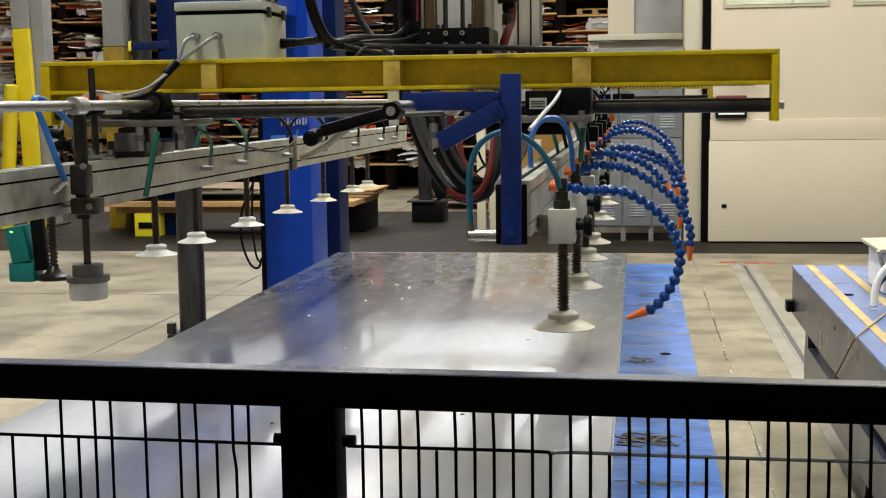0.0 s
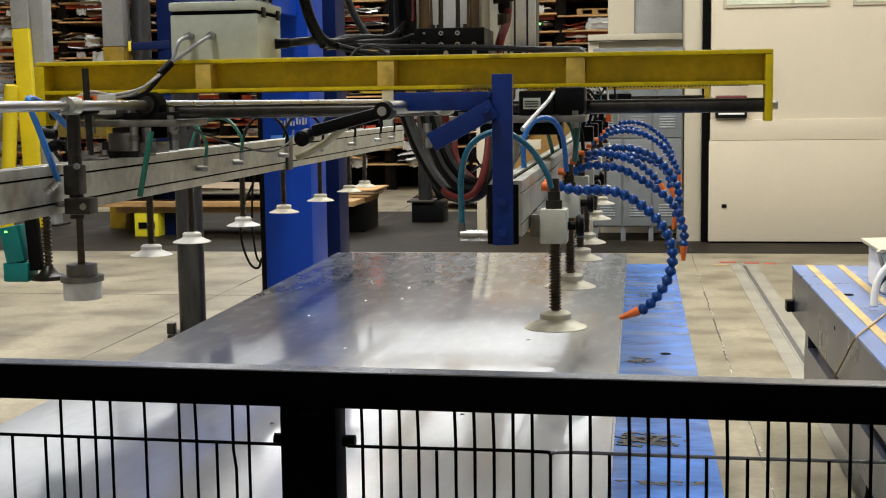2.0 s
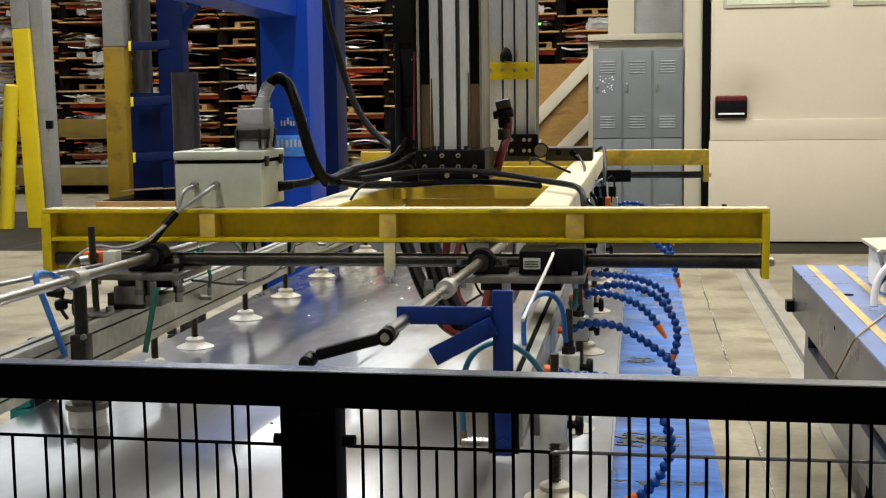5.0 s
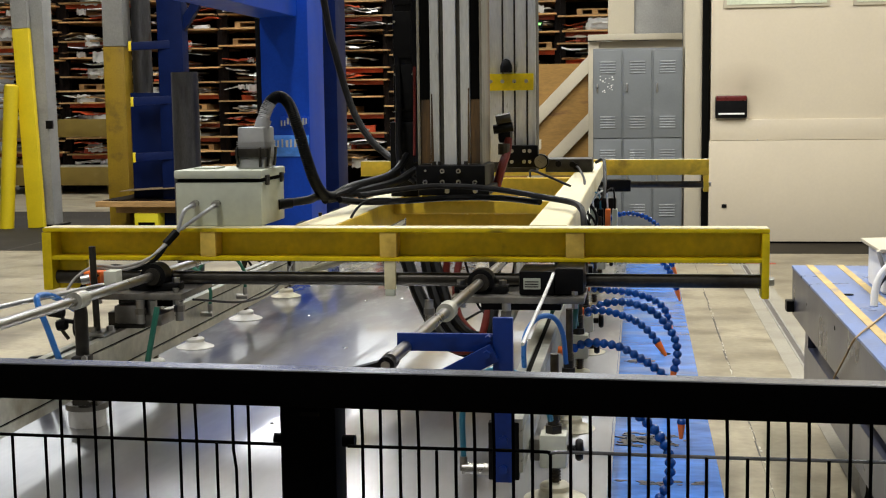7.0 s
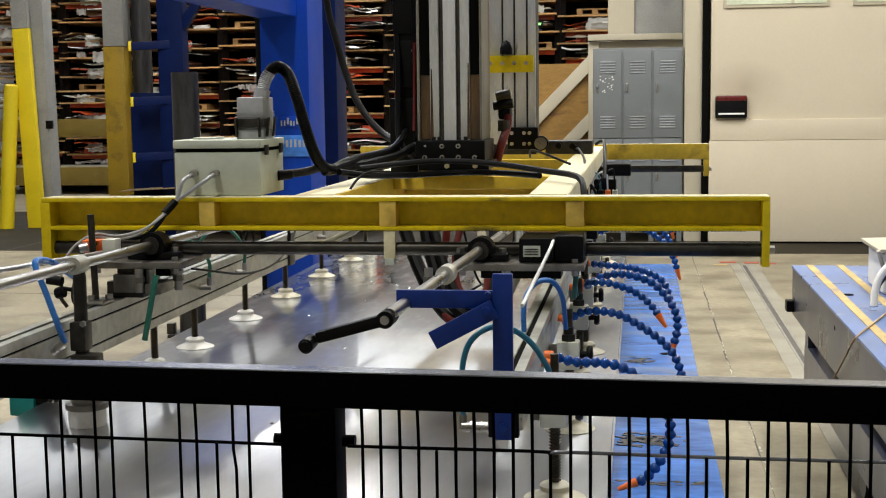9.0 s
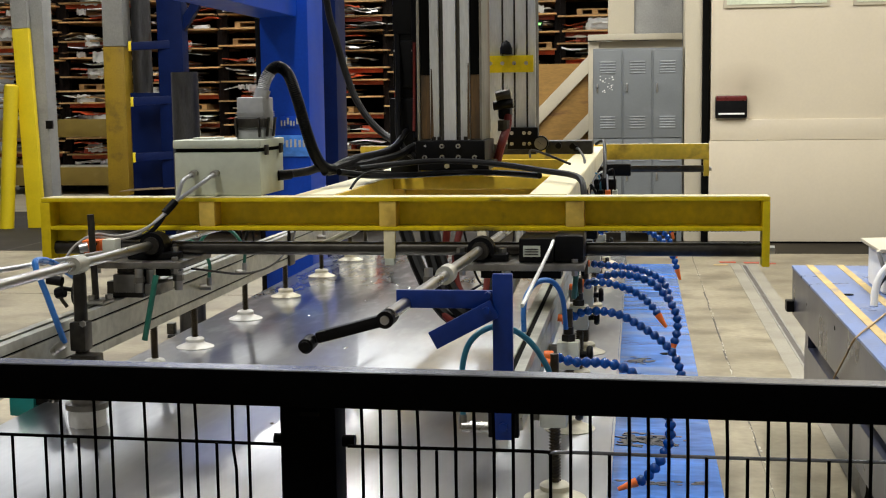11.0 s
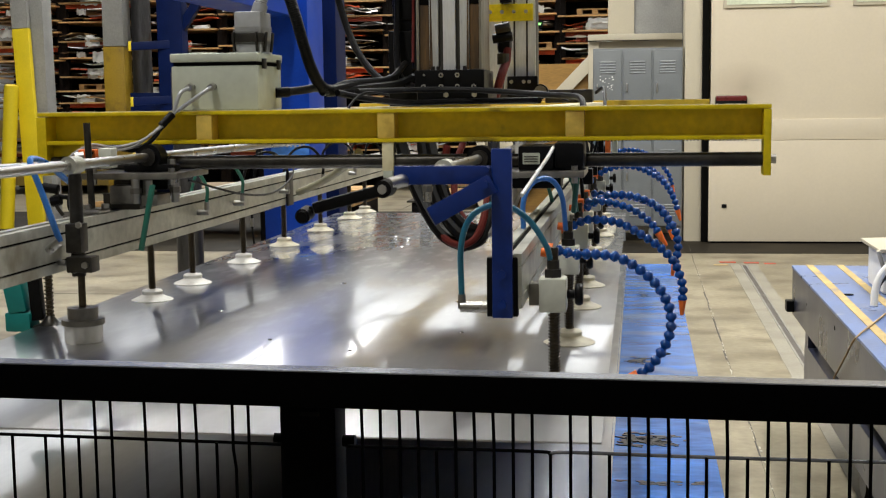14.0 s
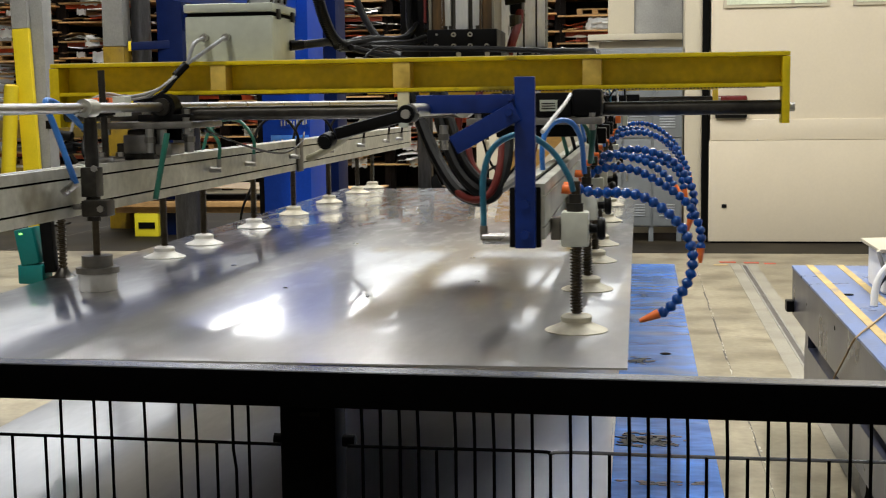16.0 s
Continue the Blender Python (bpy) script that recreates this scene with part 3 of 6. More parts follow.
def guard_posts():
    post = thing("steel_column", (-7.19, 15.2, 0), "pale grey steel column with a dark base plate", "column")
    part("shaft", bar(B(), (-7.17, 15.2, 0.0), (-7.25, 15.2, 6.5), 0.21, 0.25, 0.008, up=(0, 1, 0)), GREY_POST, post)
    part("base_plate", box(B(), -7.35, -7.0, 15.05, 15.4, 0.0, 0.025, 0.004), DARK_STEEL, post)
    part("clip", box(B(), -7.11, -7.03, 15.05, 15.1, 1.19, 1.29, 0.004), BLACK, post)
    lean = thing("leaning_guard", (-7.21, 14.9, 0), "yellow painted guard plank leaning against a column", "guard")
    part("plank", bar(B(), (-7.205, 14.9, 0.0), (-7.33, 14.98, 2.39), 0.205, 0.08, 0.01, up=(0, 1, 0)), YELLOW_POST, lean)
    part("upper_plank", bar(B(), (-7.33, 14.98, 2.393), (-7.365, 15.0, 3.2), 0.205, 0.08, 0.01, up=(0, 1, 0)), GREY_POST, lean, "bare grey upper end")
    bol = thing("bollard", (-7.55, 14.8, 0), "slightly tilted yellow steel bollard", "bollard")
    part("pipe", rod(B(), (-7.55, 14.8, 0.0), (-7.40, 14.8, 1.71), 0.085, 24), YELLOW_POST, bol)
    part("cap", rod(B(), (-7.40, 14.8, 1.71), (-7.398, 14.8, 1.73), 0.08, 24, 0.05), YELLOW_POST, bol)


guard_posts()


def rear_columns():
    col = thing("building_column", (-6.1, 14.9, 0), "steel building column with yellow painted lower part", "column")
    part("lower_shaft", box(B(), -6.235, -5.98, 14.8, 15.05, 0, 2.15, 0.01), COLUMN_OCHRE, col, "ochre yellow painted lower part")
    part("upper_shaft", box(B(), -6.235, -5.98, 14.81, 15.05, 2.154, 6.5, 0.01), GREY_POST, col)
    part("drain_pipe", rod(B(), (-5.87, 15.1, 0), (-5.87, 15.1, 6.5), 0.115, 20), PIPE, col, "dark vertical pipe beside the column")
    blk = thing("cantilever_rack", (-5.05, 14.2, 0), "dark blue cantilever rack with yellow-tipped tube arms", "rack")
    part("column", box(B(), -5.30, -5.01, 14.1, 14.3, 0, 4.2, 0.01), BLUE_DARK, blk)
    part("rear_panel", box(B(), -5.72, -5.31, 14.3, 14.35, 0, 1.6, 0.004), BLUE_DARK, blk)
    for z in (0.88, 1.50, 2.11):
        arm = part("arm", bar(B(), (-5.15, 14.15, z + 0.02), (-5.58, 14.0, z), 0.09, 0.09, 0.006), BLUE_DARK, blk)
        part("tip", bar(B(), (-5.565, 14.005, z), (-5.595, 13.995, z), 0.105, 0.105, 0.004), YELLOW_POST, arm, "yellow tube end")
        part("bore", bar(B(), (-5.590, 13.9967, z), (-5.600, 13.9933, z), 0.08, 0.08), SLOT, arm)
    part("brace", bar(B(), (-5.05, 14.2, 2.3), (-4.7, 14.2, 2.8), 0.1, 0.1, 0.006), BLUE_DARK, blk)
    for k, (z0, y) in enumerate(((0.30, 20.6), (1.09, 20.9))):
        gr = thing("guard_rail", (-7, y, z0), "ochre steel guard rail before the racks", "guard rail", "guard rails")
        part("beam", box(B(), -11.5, -8.55, y, y + 0.12, z0 - 0.15, z0 + 0.15, 0.01), OLIVE, gr)
        if k == 0:
            part("deck", box(B(), -11.5, -8.55, y + 0.125, y + 0.8, z0 + 0.12, z0 + 0.16, 0.004), TRACK_BED, gr, "pale deck board behind the rail")
        for x in (-11.2, -8.75):
            part("post", box(B(), x, x + 0.1, y + 0.13, y + 0.2, 0, z0 + 0.1, 0.004), OLIVE, gr)


rear_columns()


def gantry():
    g = thing("gantry_frame", (-2.1, 7.9, 0), "bright blue welded gantry column and beam", "gantry")
    part("column", box(B(), -2.31, -2.005, 7.9, 8.3, 0, 6.6, 0.012), BLUE, g)
    part("side_column", box(B(), -2.19, -2.06, 8.9, 9.2, 0, 6.6, 0.012), BLUE_DARK, g)
    part("base_plate", box(B(), -2.42, -1.89, 7.8, 8.4, 0, 0.025, 0.004), BLUE, g)
    part("beam", box(B(), -2.33, -2.07, 0.5, 7.895, 1.985, 2.6, 0.012), BLUE, g)
    part("bridge", box(B(), -2.32, -0.34, 3.662, 3.86, 2.605, 2.85, 0.01), BLUE, g, "blue bridge that carries the lifting mast")
    # name plates as plain bars
    plate = part("name_plate", box(B(), -2.19, -2.012, 7.893, 7.898, 1.313, 1.379, 0.001), BLUE, g, "worn blue plate with rubbed pale bars")
    rnd = random.Random(4)
    for k in range(9):
        x = -2.187 + k * 0.0195
        z = 1.32 + rnd.uniform(0, 0.012)
        part("lettering_bar", box(B(), x, x + rnd.uniform(0.008, 0.014), 7.889, 7.894, z, z + rnd.uniform(0.025, 0.045)), GREY_POST, plate)
    plate = part("name_plate", box(B(), -2.255, -2.012, 7.893, 7.898, 1.132, 1.264, 0.002), TABLE_BLUE, g, "light blue plate with pale bars")
    for k in range(8):
        x = -2.24 + k * 0.027
        part("lettering_bar", box(B(), x, x + rnd.uniform(0.009, 0.016), 7.889, 7.894, 1.19, 1.19 + rnd.uniform(0.035, 0.05)), GREY_POST, plate)
    part("cable_duct", box(B(), -2.345, -2.312, 7.92, 8.0, 0.03, 1.98, 0.004), BLACK, g, "black cable duct on the column")
    loop = thing("air_hose_loop", (-2.40, 7.85, 0.45), "black air hose hanging in a loop beside the column", "hose")
    part("hose", tube(B(), [(-2.35, 7.95, 1.25), (-2.37, 7.9, 1.0), (-2.44, 7.85, 0.80), (-2.45, 7.85, 0.62), (-2.40, 7.85, 0.47), (-2.35, 7.86, 0.44), (-2.33, 7.88, 0.50)], 0.0075, 10), CABLE, loop)
    part("second_hose", tube(B(), [(-2.35, 7.93, 1.2), (-2.375, 7.88, 0.95), (-2.38, 7.86, 0.70), (-2.36, 7.86, 0.52), (-2.335, 7.87, 0.47)], 0.0065, 10), CABLE, loop)
    part("coupling", rod(B(), (-2.381, 7.862, 0.70), (-2.379, 7.862, 0.75), 0.012, 12), CHROME, loop, "metal hose coupling")
    p = thing("stub_post", (-2.83, 7.9, 0), "cut-off dark steel pipe post beside the stack", "post")
    part("pipe", rod(B(), (-2.80, 7.9, 0.0), (-2.80, 7.9, 1.66), 0.084, 32), PIPE, p)
    part("base_plate", box(B(), -2.93, -2.68, 7.78, 8.0, 0, 0.02, 0.003), PIPE, p)
    part("floor_bracket", box(B(), -2.94, -2.895, 7.8, 7.86, 0.02, 0.09, 0.004), DARK_STEEL, p)


gantry()


def floor_pallets():
    def pallet(x0, x1, y0, y1, label):
        root = thing("floor_pallet", ((x0 + x1) / 2, y0, 0), label, "pallet", "pallets on the floor")
        for k in range(3):
            u = x0 + (x1 - x0 - 0.1) * k / 2
            part("block", box(B(), u, u + 0.1, y0, y1, 0.0, 0.11), WOOD, root)
        n = 5
        for k in range(n):
            v = y0 + (y1 - y0 - 0.12) * k / (n - 1)
            part("board", box(B(), x0, x1, v, v + 0.12, 0.114, 0.136, 0.002), WOOD, root)
        for k in range(4):
            d = 0.03 * k
            bm = box(B(), x0 - 0.05 + d, x1 + 0.04 - d * 0.5, y0 - 0.04, y1, 0.14 + 0.013 * k, 0.15 + 0.013 * k)
            for v in bm.verts:
                v.co.z += 0.02 * k * abs(v.co.x - (x0 + x1) / 2) / (x1 - x0)
            part("sheet", bm, (CARDBOARD, RACK_DARK, CARDBOARD, WOOD)[k], root)
        return root

    a = thing("platform_skid", (-5.6, 14.2, 0), "low wooden skid with curled boards on yellow steel feet", "skid")
    part("deck", box(B(), -6.15, -3.2, 13.4, 14.6, 0.335, 0.395, 0.006), WOOD, a)
    for k, z in enumerate((0.398, 0.425)):
        bm = box(B(), -6.1 + 0.2 * k, -3.5, 13.5, 14.5, z, z + 0.008)
        bmesh.ops.subdivide_edges(bm, edges=[e for e in bm.edges if abs(e.verts[0].co.x - e.verts[1].co.x) > 1], cuts=10)
        for v in bm.verts:
            v.co.z += 0.06 * k + 0.05 * math.sin((v.co.x + 6.1) * 1.4) * k
        part("board", bm, (RACK_DARK, CARDBOARD)[k], a, "slightly curled sheet")
    part("runner", box(B(), -5.95, -3.4, 13.5, 13.6, 0.262, 0.332), WOOD, a)
    for x in (-5.72, -3.85):
        part("foot", box(B(), x, x + 0.28, 13.45, 13.9, 0, 0.26, 0.01), YELLOW_LABEL, a, "yellow steel foot")
        part("foot_slot", box(B(), x + 0.05, x + 0.24, 13.44, 13.46, 0.09, 0.16), SLOT, a)
    a.location = (-5.45, 14.65, 0)
    b = thing("raised_boards", (-3.35, 14.4, 0), "raised wooden boards over an added black block, with a hanging white label", "crate")
    # added black block fills the dark space under the boards
    part("crate", box(B(), -3.86, -3.05, 14.42, 15.2, 0.0, 0.33, 0.01), BLACK, b)
    for k in range(3):
        part("bearer", box(B(), -3.84 + 0.36 * k, -3.76 + 0.36 * k, 14.40, 15.2, 0.332, 0.40, 0.004), WOOD, b)
    for k, (x0, x1, z) in enumerate(((-3.9, -2.98, 0.402), (-3.86, -2.94, 0.424), (-3.8, -2.92, 0.446))):
        bm = box(B(), x0, x1, 14.36 + 0.03 * k, 15.2, z, z + 0.018, 0.002)
        bmesh.ops.rotate(bm, cent=(x0, 14.4, z), matrix=Matrix.Rotation(-0.012 * k, 3, "Y"), verts=bm.verts)
        part("board", bm, (WOOD, CARDBOARD, WOOD)[k], b)
    lab = part("label_sheet", bar(B(), (-3.44, 14.345, 0.41), (-3.45, 14.345, 0.25), 0.17, 0.003, up=(0, 1, 0)), PAPER, b, "white printed label")
    for k in range(3):
        part("label_line", box(B(), -3.51, -3.39 - 0.03 * k, 14.3405, 14.343, 0.29 + 0.035 * k, 0.302 + 0.035 * k), GRIME, lab)
    pallet(-3.0, -0.9, 17.5, 18.6, "wide low wooden pallet with flat stock")
    pallet(-2.9, -1.2, 19.4, 20.4, "low wooden pallet with loose sheets")
    m = thing("machine_stand", (-2.55, 15.8, 0), "dark steel machine stand with a flared foot", "stand")
    part("column", box(B(), -2.65, -2.49, 15.7, 15.9, 0.27, 2.2, 0.01), PIPE, m)
    part("foot", box(B(), -2.72, -2.33, 15.6, 16.0, 0.0, 0.245, 0.02), BLACK, m)
    part("cap", box(B(), -2.77, -2.44, 15.55, 16.05, 0.248, 0.268, 0.006), GRIME, m)
    part("cap_gusset", bar(B(), (-2.49, 15.75, 0.55), (-2.36, 15.75, 0.28), 0.03, 0.12, 0.004), BLACK, m)
    f = thing("beige_frame", (-1.5, 13.6, 0), "beige welded support frame on the floor", "frame")
    for x in (-1.66, -1.53):
        part("leg", box(B(), x, x + 0.09, 13.5, 13.6, 0, 1.5, 0.006), BEIGE, f)
    part("rail", box(B(), -1.67, -1.0, 13.61, 13.68, 0.95, 1.05, 0.006), BEIGE, f)


floor_pallets()

# ---- sheet stack on its blue table ----
SHEET_Z, SHEET_X0, SHEET_X1, SHEET_Y0, SHEET_Y1 = 0.826, -1.265, -0.048, 1.753, 5.411


def stack_table():
    t = thing("stack_table", (-0.55, 3.6, 0), "worn blue steel lift table under a stack of sheets", "table")
    part("top", box(B(), -1.255, 0.152, 1.70, 5.52, 0.70, 0.770, 0.006), TABLE_BLUE, t, "scratched wet blue table top")
    part("skirt", box(B(), -1.20, 0.10, 1.80, 5.45, 0.25, 0.697, 0.006), CART_GREY, t)
    for x in (-1.15, 0.0):
        for y in (1.85, 5.3):
            part("foot", box(B(), x, x + 0.1, y, y + 0.1, 0, 0.25, 0.004), DARK_STEEL, t)
    for y in (2.15, 3.55):
        part("bolt_hole", rod(B(), (0.075, y, 0.768), (0.075, y, 0.7715), 0.014, 20), SLOT, t)
    # worn patches and dried oil on the bare strip of the table
    rnd, bm = random.Random(8), B()
    for cx, cy, rx, ry, n in ((0.02, 2.63, 0.055, 0.045, 90), (0.005, 3.45, 0.03, 0.045, 40), (0.03, 2.33, 0.07, 0.012, 24), (0.02, 4.62, 0.02, 0.05, 12), (0.06, 2.05, 0.05, 0.05, 14), (0.08, 3.05, 0.04, 0.06, 8)):
        for _ in range(n):
            u, v = cx + rnd.gauss(0, 0.5) * rx, cy + rnd.gauss(0, 0.5) * ry
            r = rnd.uniform(0.002, 0.009)
            u = min(max(u, -0.03), 0.135)
            ring = [(r * rnd.uniform(0.5, 1.2), 2 * math.pi * k / 9) for k in range(9)]
            top = [bm.verts.new((u + 1.7 * q * math.cos(a), v + 0.9 * q * math.sin(a), 0.7706 + 0.00002 * _)) for q, a in ring]
            low = [bm.verts.new((w.co.x, w.co.y, 0.7698)) for w in top]
            bm.faces.new(top)
            for k in range(9):
                bm.faces.new((low[k], low[(k + 1) % 9], top[(k + 1) % 9], top[k]))
    tagged(part("oil_stain", bm, OIL, t, "dark worn patches with dried oil"), kind="stuff")
    # remaining sheets, each a little out of line
    random.seed(5)
    st = thing("sheet_pile", (-0.65, 3.6, 0.77), "stack of bright cold-rolled steel sheets on the blue table", "sheet stack")
    n = 9
    for k in range(n):
        z0 = 0.7705 + k * 0.0058
        dx, dy = random.uniform(-0.004, 0.004), random.uniform(-0.006, 0.006)
        if k == n - 1:
            dx = dy = 0
        part("sheet", box(B(), SHEET_X0 + dx, SHEET_X1 + dx, SHEET_Y0 + dy, SHEET_Y1 + dy, z0, z0 + 0.0052, 0.0006), STEEL, st)
    ob = solo("lifted_sheet", box(B(), SHEET_X0, SHEET_X1, SHEET_Y0, SHEET_Y1, 0.823, SHEET_Z, 0.0006), STEEL, (-0.65, 3.6, 0.823),
              "bright cold-rolled steel sheet lifted by the suction cups", "steel sheet")
    # drops of rolling oil on the top sheet
    for k in range(16):
        u, v, r = random.uniform(-0.98, -0.26), random.uniform(2.05, 4.6), random.uniform(0.004, 0.009)
        part("oil_drop", lathe(B(), ((r, 0.0), (r * 0.93, 0.0007), (r * 0.7, 0.0015), (r * 0.35, 0.002), (0.0003, 0.0021)), (u, v, SHEET_Z + 0.0001), seg=14), OIL_DROP, ob, "small bright drop of oil")
    return ob


lifted_sheet = stack_table()


def side_cart():
    c = thing("shuttle_cart", (1.2, 4.0, 0), "grey-blue shuttle table with ochre stripes and a slotted side", "cart")
    x0, y1, zt = 0.69, 6.06, 0.70
    part("top", box(B(), x0, 2.3, 0.9, y1, zt - 0.012, zt, 0.004), CART_BLUE, c, "scuffed blue table top")
    part("side_beam", box(B(), x0 + 0.004, x0 + 0.08, 0.9, y1 - 0.004, zt - 0.22, zt - 0.013, 0.004), CART_GREY, c)
    part("end_beam", box(B(), x0 + 0.082, 2.3, y1 - 0.09, y1 - 0.006, zt - 0.22, zt - 0.013, 0.004), CART_GREY, c)
    part("lower_beam", box(B(), x0 + 0.006, x0 + 0.06, 0.9, 5.6, 0.27, 0.425, 0.004), CART_GREY, c)
    for y in (0.95, 2.9, 5.5):
        part("web_plate", box(B(), x0 + 0.008, x0 + 0.05, y, y + 0.09, 0.4252, zt - 0.222), CART_GREY, c)
    # added black block puts the shade inside the cart into colour
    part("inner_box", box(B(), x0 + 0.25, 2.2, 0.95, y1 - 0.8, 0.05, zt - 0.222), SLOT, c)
    part("rail_foot", box(B(), x0 + 0.1, x0 + 0.22, 0.95, 5.5, 0.16, 0.27), DARK_STEEL, c)
    for y in (1.4, 4.8):
        part("wheel", rod(B(), (x0 + 0.12, y, 0.085), (x0 + 0.18, y, 0.085), 0.08, 24), DARK_STEEL, c)
    part("bumper", box(B(), x0 - 0.03, x0 + 0.005, y1 - 0.10, y1 - 0.03, zt - 0.20, zt - 0.15, 0.006), BLACK, c, "black rubber bumper")
    for x in (0.752, 0.885):
        part("stripe", box(B(), x, x + 0.032, 1.0, y1 - 0.006, zt + 0.0002, zt + 0.0028), STRIPE, c, "worn ochre stripe")
    part("slot_hole", rod(B(), (0.80, 5.15, zt - 0.002), (0.80, 5.15, zt + 0.0026), 0.02, 20), SLOT, c)
    part("side_hole", rod(B(), (x0 + 0.006, 4.75, 0.64), (x0 + 0.0025, 4.75, 0.64), 0.008, 12), SLOT, c)
    d = thing("white_fixture", (1.05, 5.3, zt), "white enamelled fixture with a half-round hoop", "fixture")
    part("body", box(B(), 0.93, 1.45, 5.16, 5.5, zt + 0.003, zt + 0.155, 0.008), SIGN_WHITE, d)
    part("cover", bar(B(), (0.90, 5.3, zt + 0.176), (1.45, 5.3, zt + 0.19), 0.014, 0.42, 0.003, up=(0, 1, 0)), BEIGE, d)
    hoop = [(0.825 + 0.085 - 0.085 * math.cos(a), 4.74 + 0.05 * math.sin(a), zt + 0.02 + 0.145 * math.sin(a)) for a in [math.pi * k / 10 for k in range(11)]]
    part("hoop", tube(B(), hoop, 0.014, 10, 3), SIGN_WHITE, d)
    part("inner_hoop", tube(B(), [(x * 0.8 + 0.175, y + 0.03, zt + (z - zt) * 0.75) for x, y, z in hoop], 0.008, 8, 3), DARK_STEEL, d)
    part("clip", bar(B(), (0.895, 5.08, zt + 0.18), (0.925, 5.12, zt + 0.10), 0.012, 0.012, 0.002), BEIGE, d)
    st = thing("tie_strap", (0.69, 4.6, zt), "thin tan strap hanging over the table edge", "strap")
    part("strap", tube(B(), [(0.95, 4.80, zt + 0.03), (0.861, 4.69, zt + 0.006), (0.77, 4.45, zt + 0.005), (0.684, 4.24, zt - 0.004), (0.681, 4.42, 0.60), (0.681, 4.66, 0.476)], 0.0032, 8, 6), STRAW, st)


side_cart()

# ---- wire fence before the camera ----


def fence():
    y = 1.2
    f = thing("safety_fence", (-0.3, y, 0), "black steel mesh safety fence with a square post", "fence")
    rail = part("top_rail", bar(B(), (-0.9, y, 1.1940), (0.5, y, 1.1818), 0.0345, 0.024, 0.002, up=(0, 1, 0)), BLACK_PAINT, f)
    # thin paler strip: the rail's bright upper sheen is put into colour
    part("rail_cap", bar(B(), (-0.9, y, 1.2119), (0.5, y, 1.1997), 0.0012, 0.0236, 0.0, up=(0, 1, 0)), RAIL_TOP, rail, "pale strip for the sheen on the rail top")
    part("post", box(B(), -0.346, -0.290, y + 0.014, y + 0.06, 0, 1.172, 0.003), BLACK_PAINT, f)
    for x in (-0.347, -0.278):
        part("clamp", rod(B(), (x - 0.006, y + 0.02, 1.132), (x + 0.006, y + 0.02, 1.132), 0.006, 14), BLACK_PAINT, f)
    part("tag", box(B(), -0.325, -0.305, y + 0.011, y + 0.014, 1.1575, 1.1615, 0.001), SLOT, f)
    # wires; a few are bent or begin at the cross wire
    random.seed(3)

    def wire(x, top, bend=0.0):
        if bend:
            bm = rod(B(), (x, y, top), (x, y, 1.125), 0.0016, 8)
            rod(bm, (x, y, 1.126), (x + bend, y, 1.106), 0.0016, 8)
            rod(bm, (x + bend, y, 1.107), (x + bend, y, 0.05), 0.0016, 8)
            return part("wire", bm, BLACK_PAINT, f, "bent wire")
        pts = [(x, y, 0.05), (x + random.uniform(-0.001, 0.001), y, 0.6)]
        if top > 1.14:
            pts += [(x, y, 1.085), (x + bend, y, 1.112), (x, y, 1.138)]
        pts += [(x - random.uniform(0, 0.001), y, top)]
        return part("wire", tube(B(), pts, 0.0016, 8, 3), BLACK_PAINT, f)

    for x, top, bend in ((-0.617, 1.1355, 0), (-0.582, 1.1355, 0), (-0.565, 1.176, 0), (-0.547, 1.1355, 0), (-0.530, 1.176, 0), (-0.513, 1.176, 0), (-0.478, 1.176, 0),
                         (-0.443, 1.176, 0), (-0.426, 1.176, 0), (-0.405, 1.1325, 0), (-0.389, 1.176, 0.0025), (-0.373, 1.176, 0)):
        wire(x, top, bend)
    # spacing of the welded panel; six wires begin only at the cross wire
    for x in (-0.2605, -0.2427, -0.224, -0.206, -0.1703, -0.1521, -0.1338, -0.1156, -0.0975, -0.0616, -0.0432, -0.0072, 0.0104, 0.029, 0.0465, 0.0822, 0.1186, 0.1367, 0.1551, 0.1914, 0.2096, 0.246):
        wire(x, 1.171)
    for x in (-0.1878, -0.0797, -0.0254, 0.0642, 0.1004, 0.1729, 0.228):
        wire(x, 1.130)
    for z in (1.131, 0.93, 0.73, 0.53, 0.33, 0.13):
        part("cross_wire", tube(B(), [(-0.9, y + 0.004, z + 0.003), (-0.63, y + 0.004, z + 0.003), (-0.342, y + 0.004, z)], 0.0017, 8, 3), BLACK_PAINT, f)
        part("cross_wire", tube(B(), [(-0.276, y + 0.004, z), (-0.1, y + 0.004, z - 0.0003), (-0.082, y + 0.004, z - 0.0024)], 0.0017, 8, 4), BLACK_PAINT, f)
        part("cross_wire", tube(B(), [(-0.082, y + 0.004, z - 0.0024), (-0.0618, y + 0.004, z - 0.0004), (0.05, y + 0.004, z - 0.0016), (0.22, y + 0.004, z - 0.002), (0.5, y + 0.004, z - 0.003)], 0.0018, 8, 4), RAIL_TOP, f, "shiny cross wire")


fence()
# ---- vacuum gripper, in its place when the cups lie on the sheet (height offset 0) ----
gripper = thing("vacuum_gripper", (-0.5, 3.46, 0.95), "yellow steel vacuum lifting frame with suction cups on a vertical mast", "gripper")
BY = 2.68


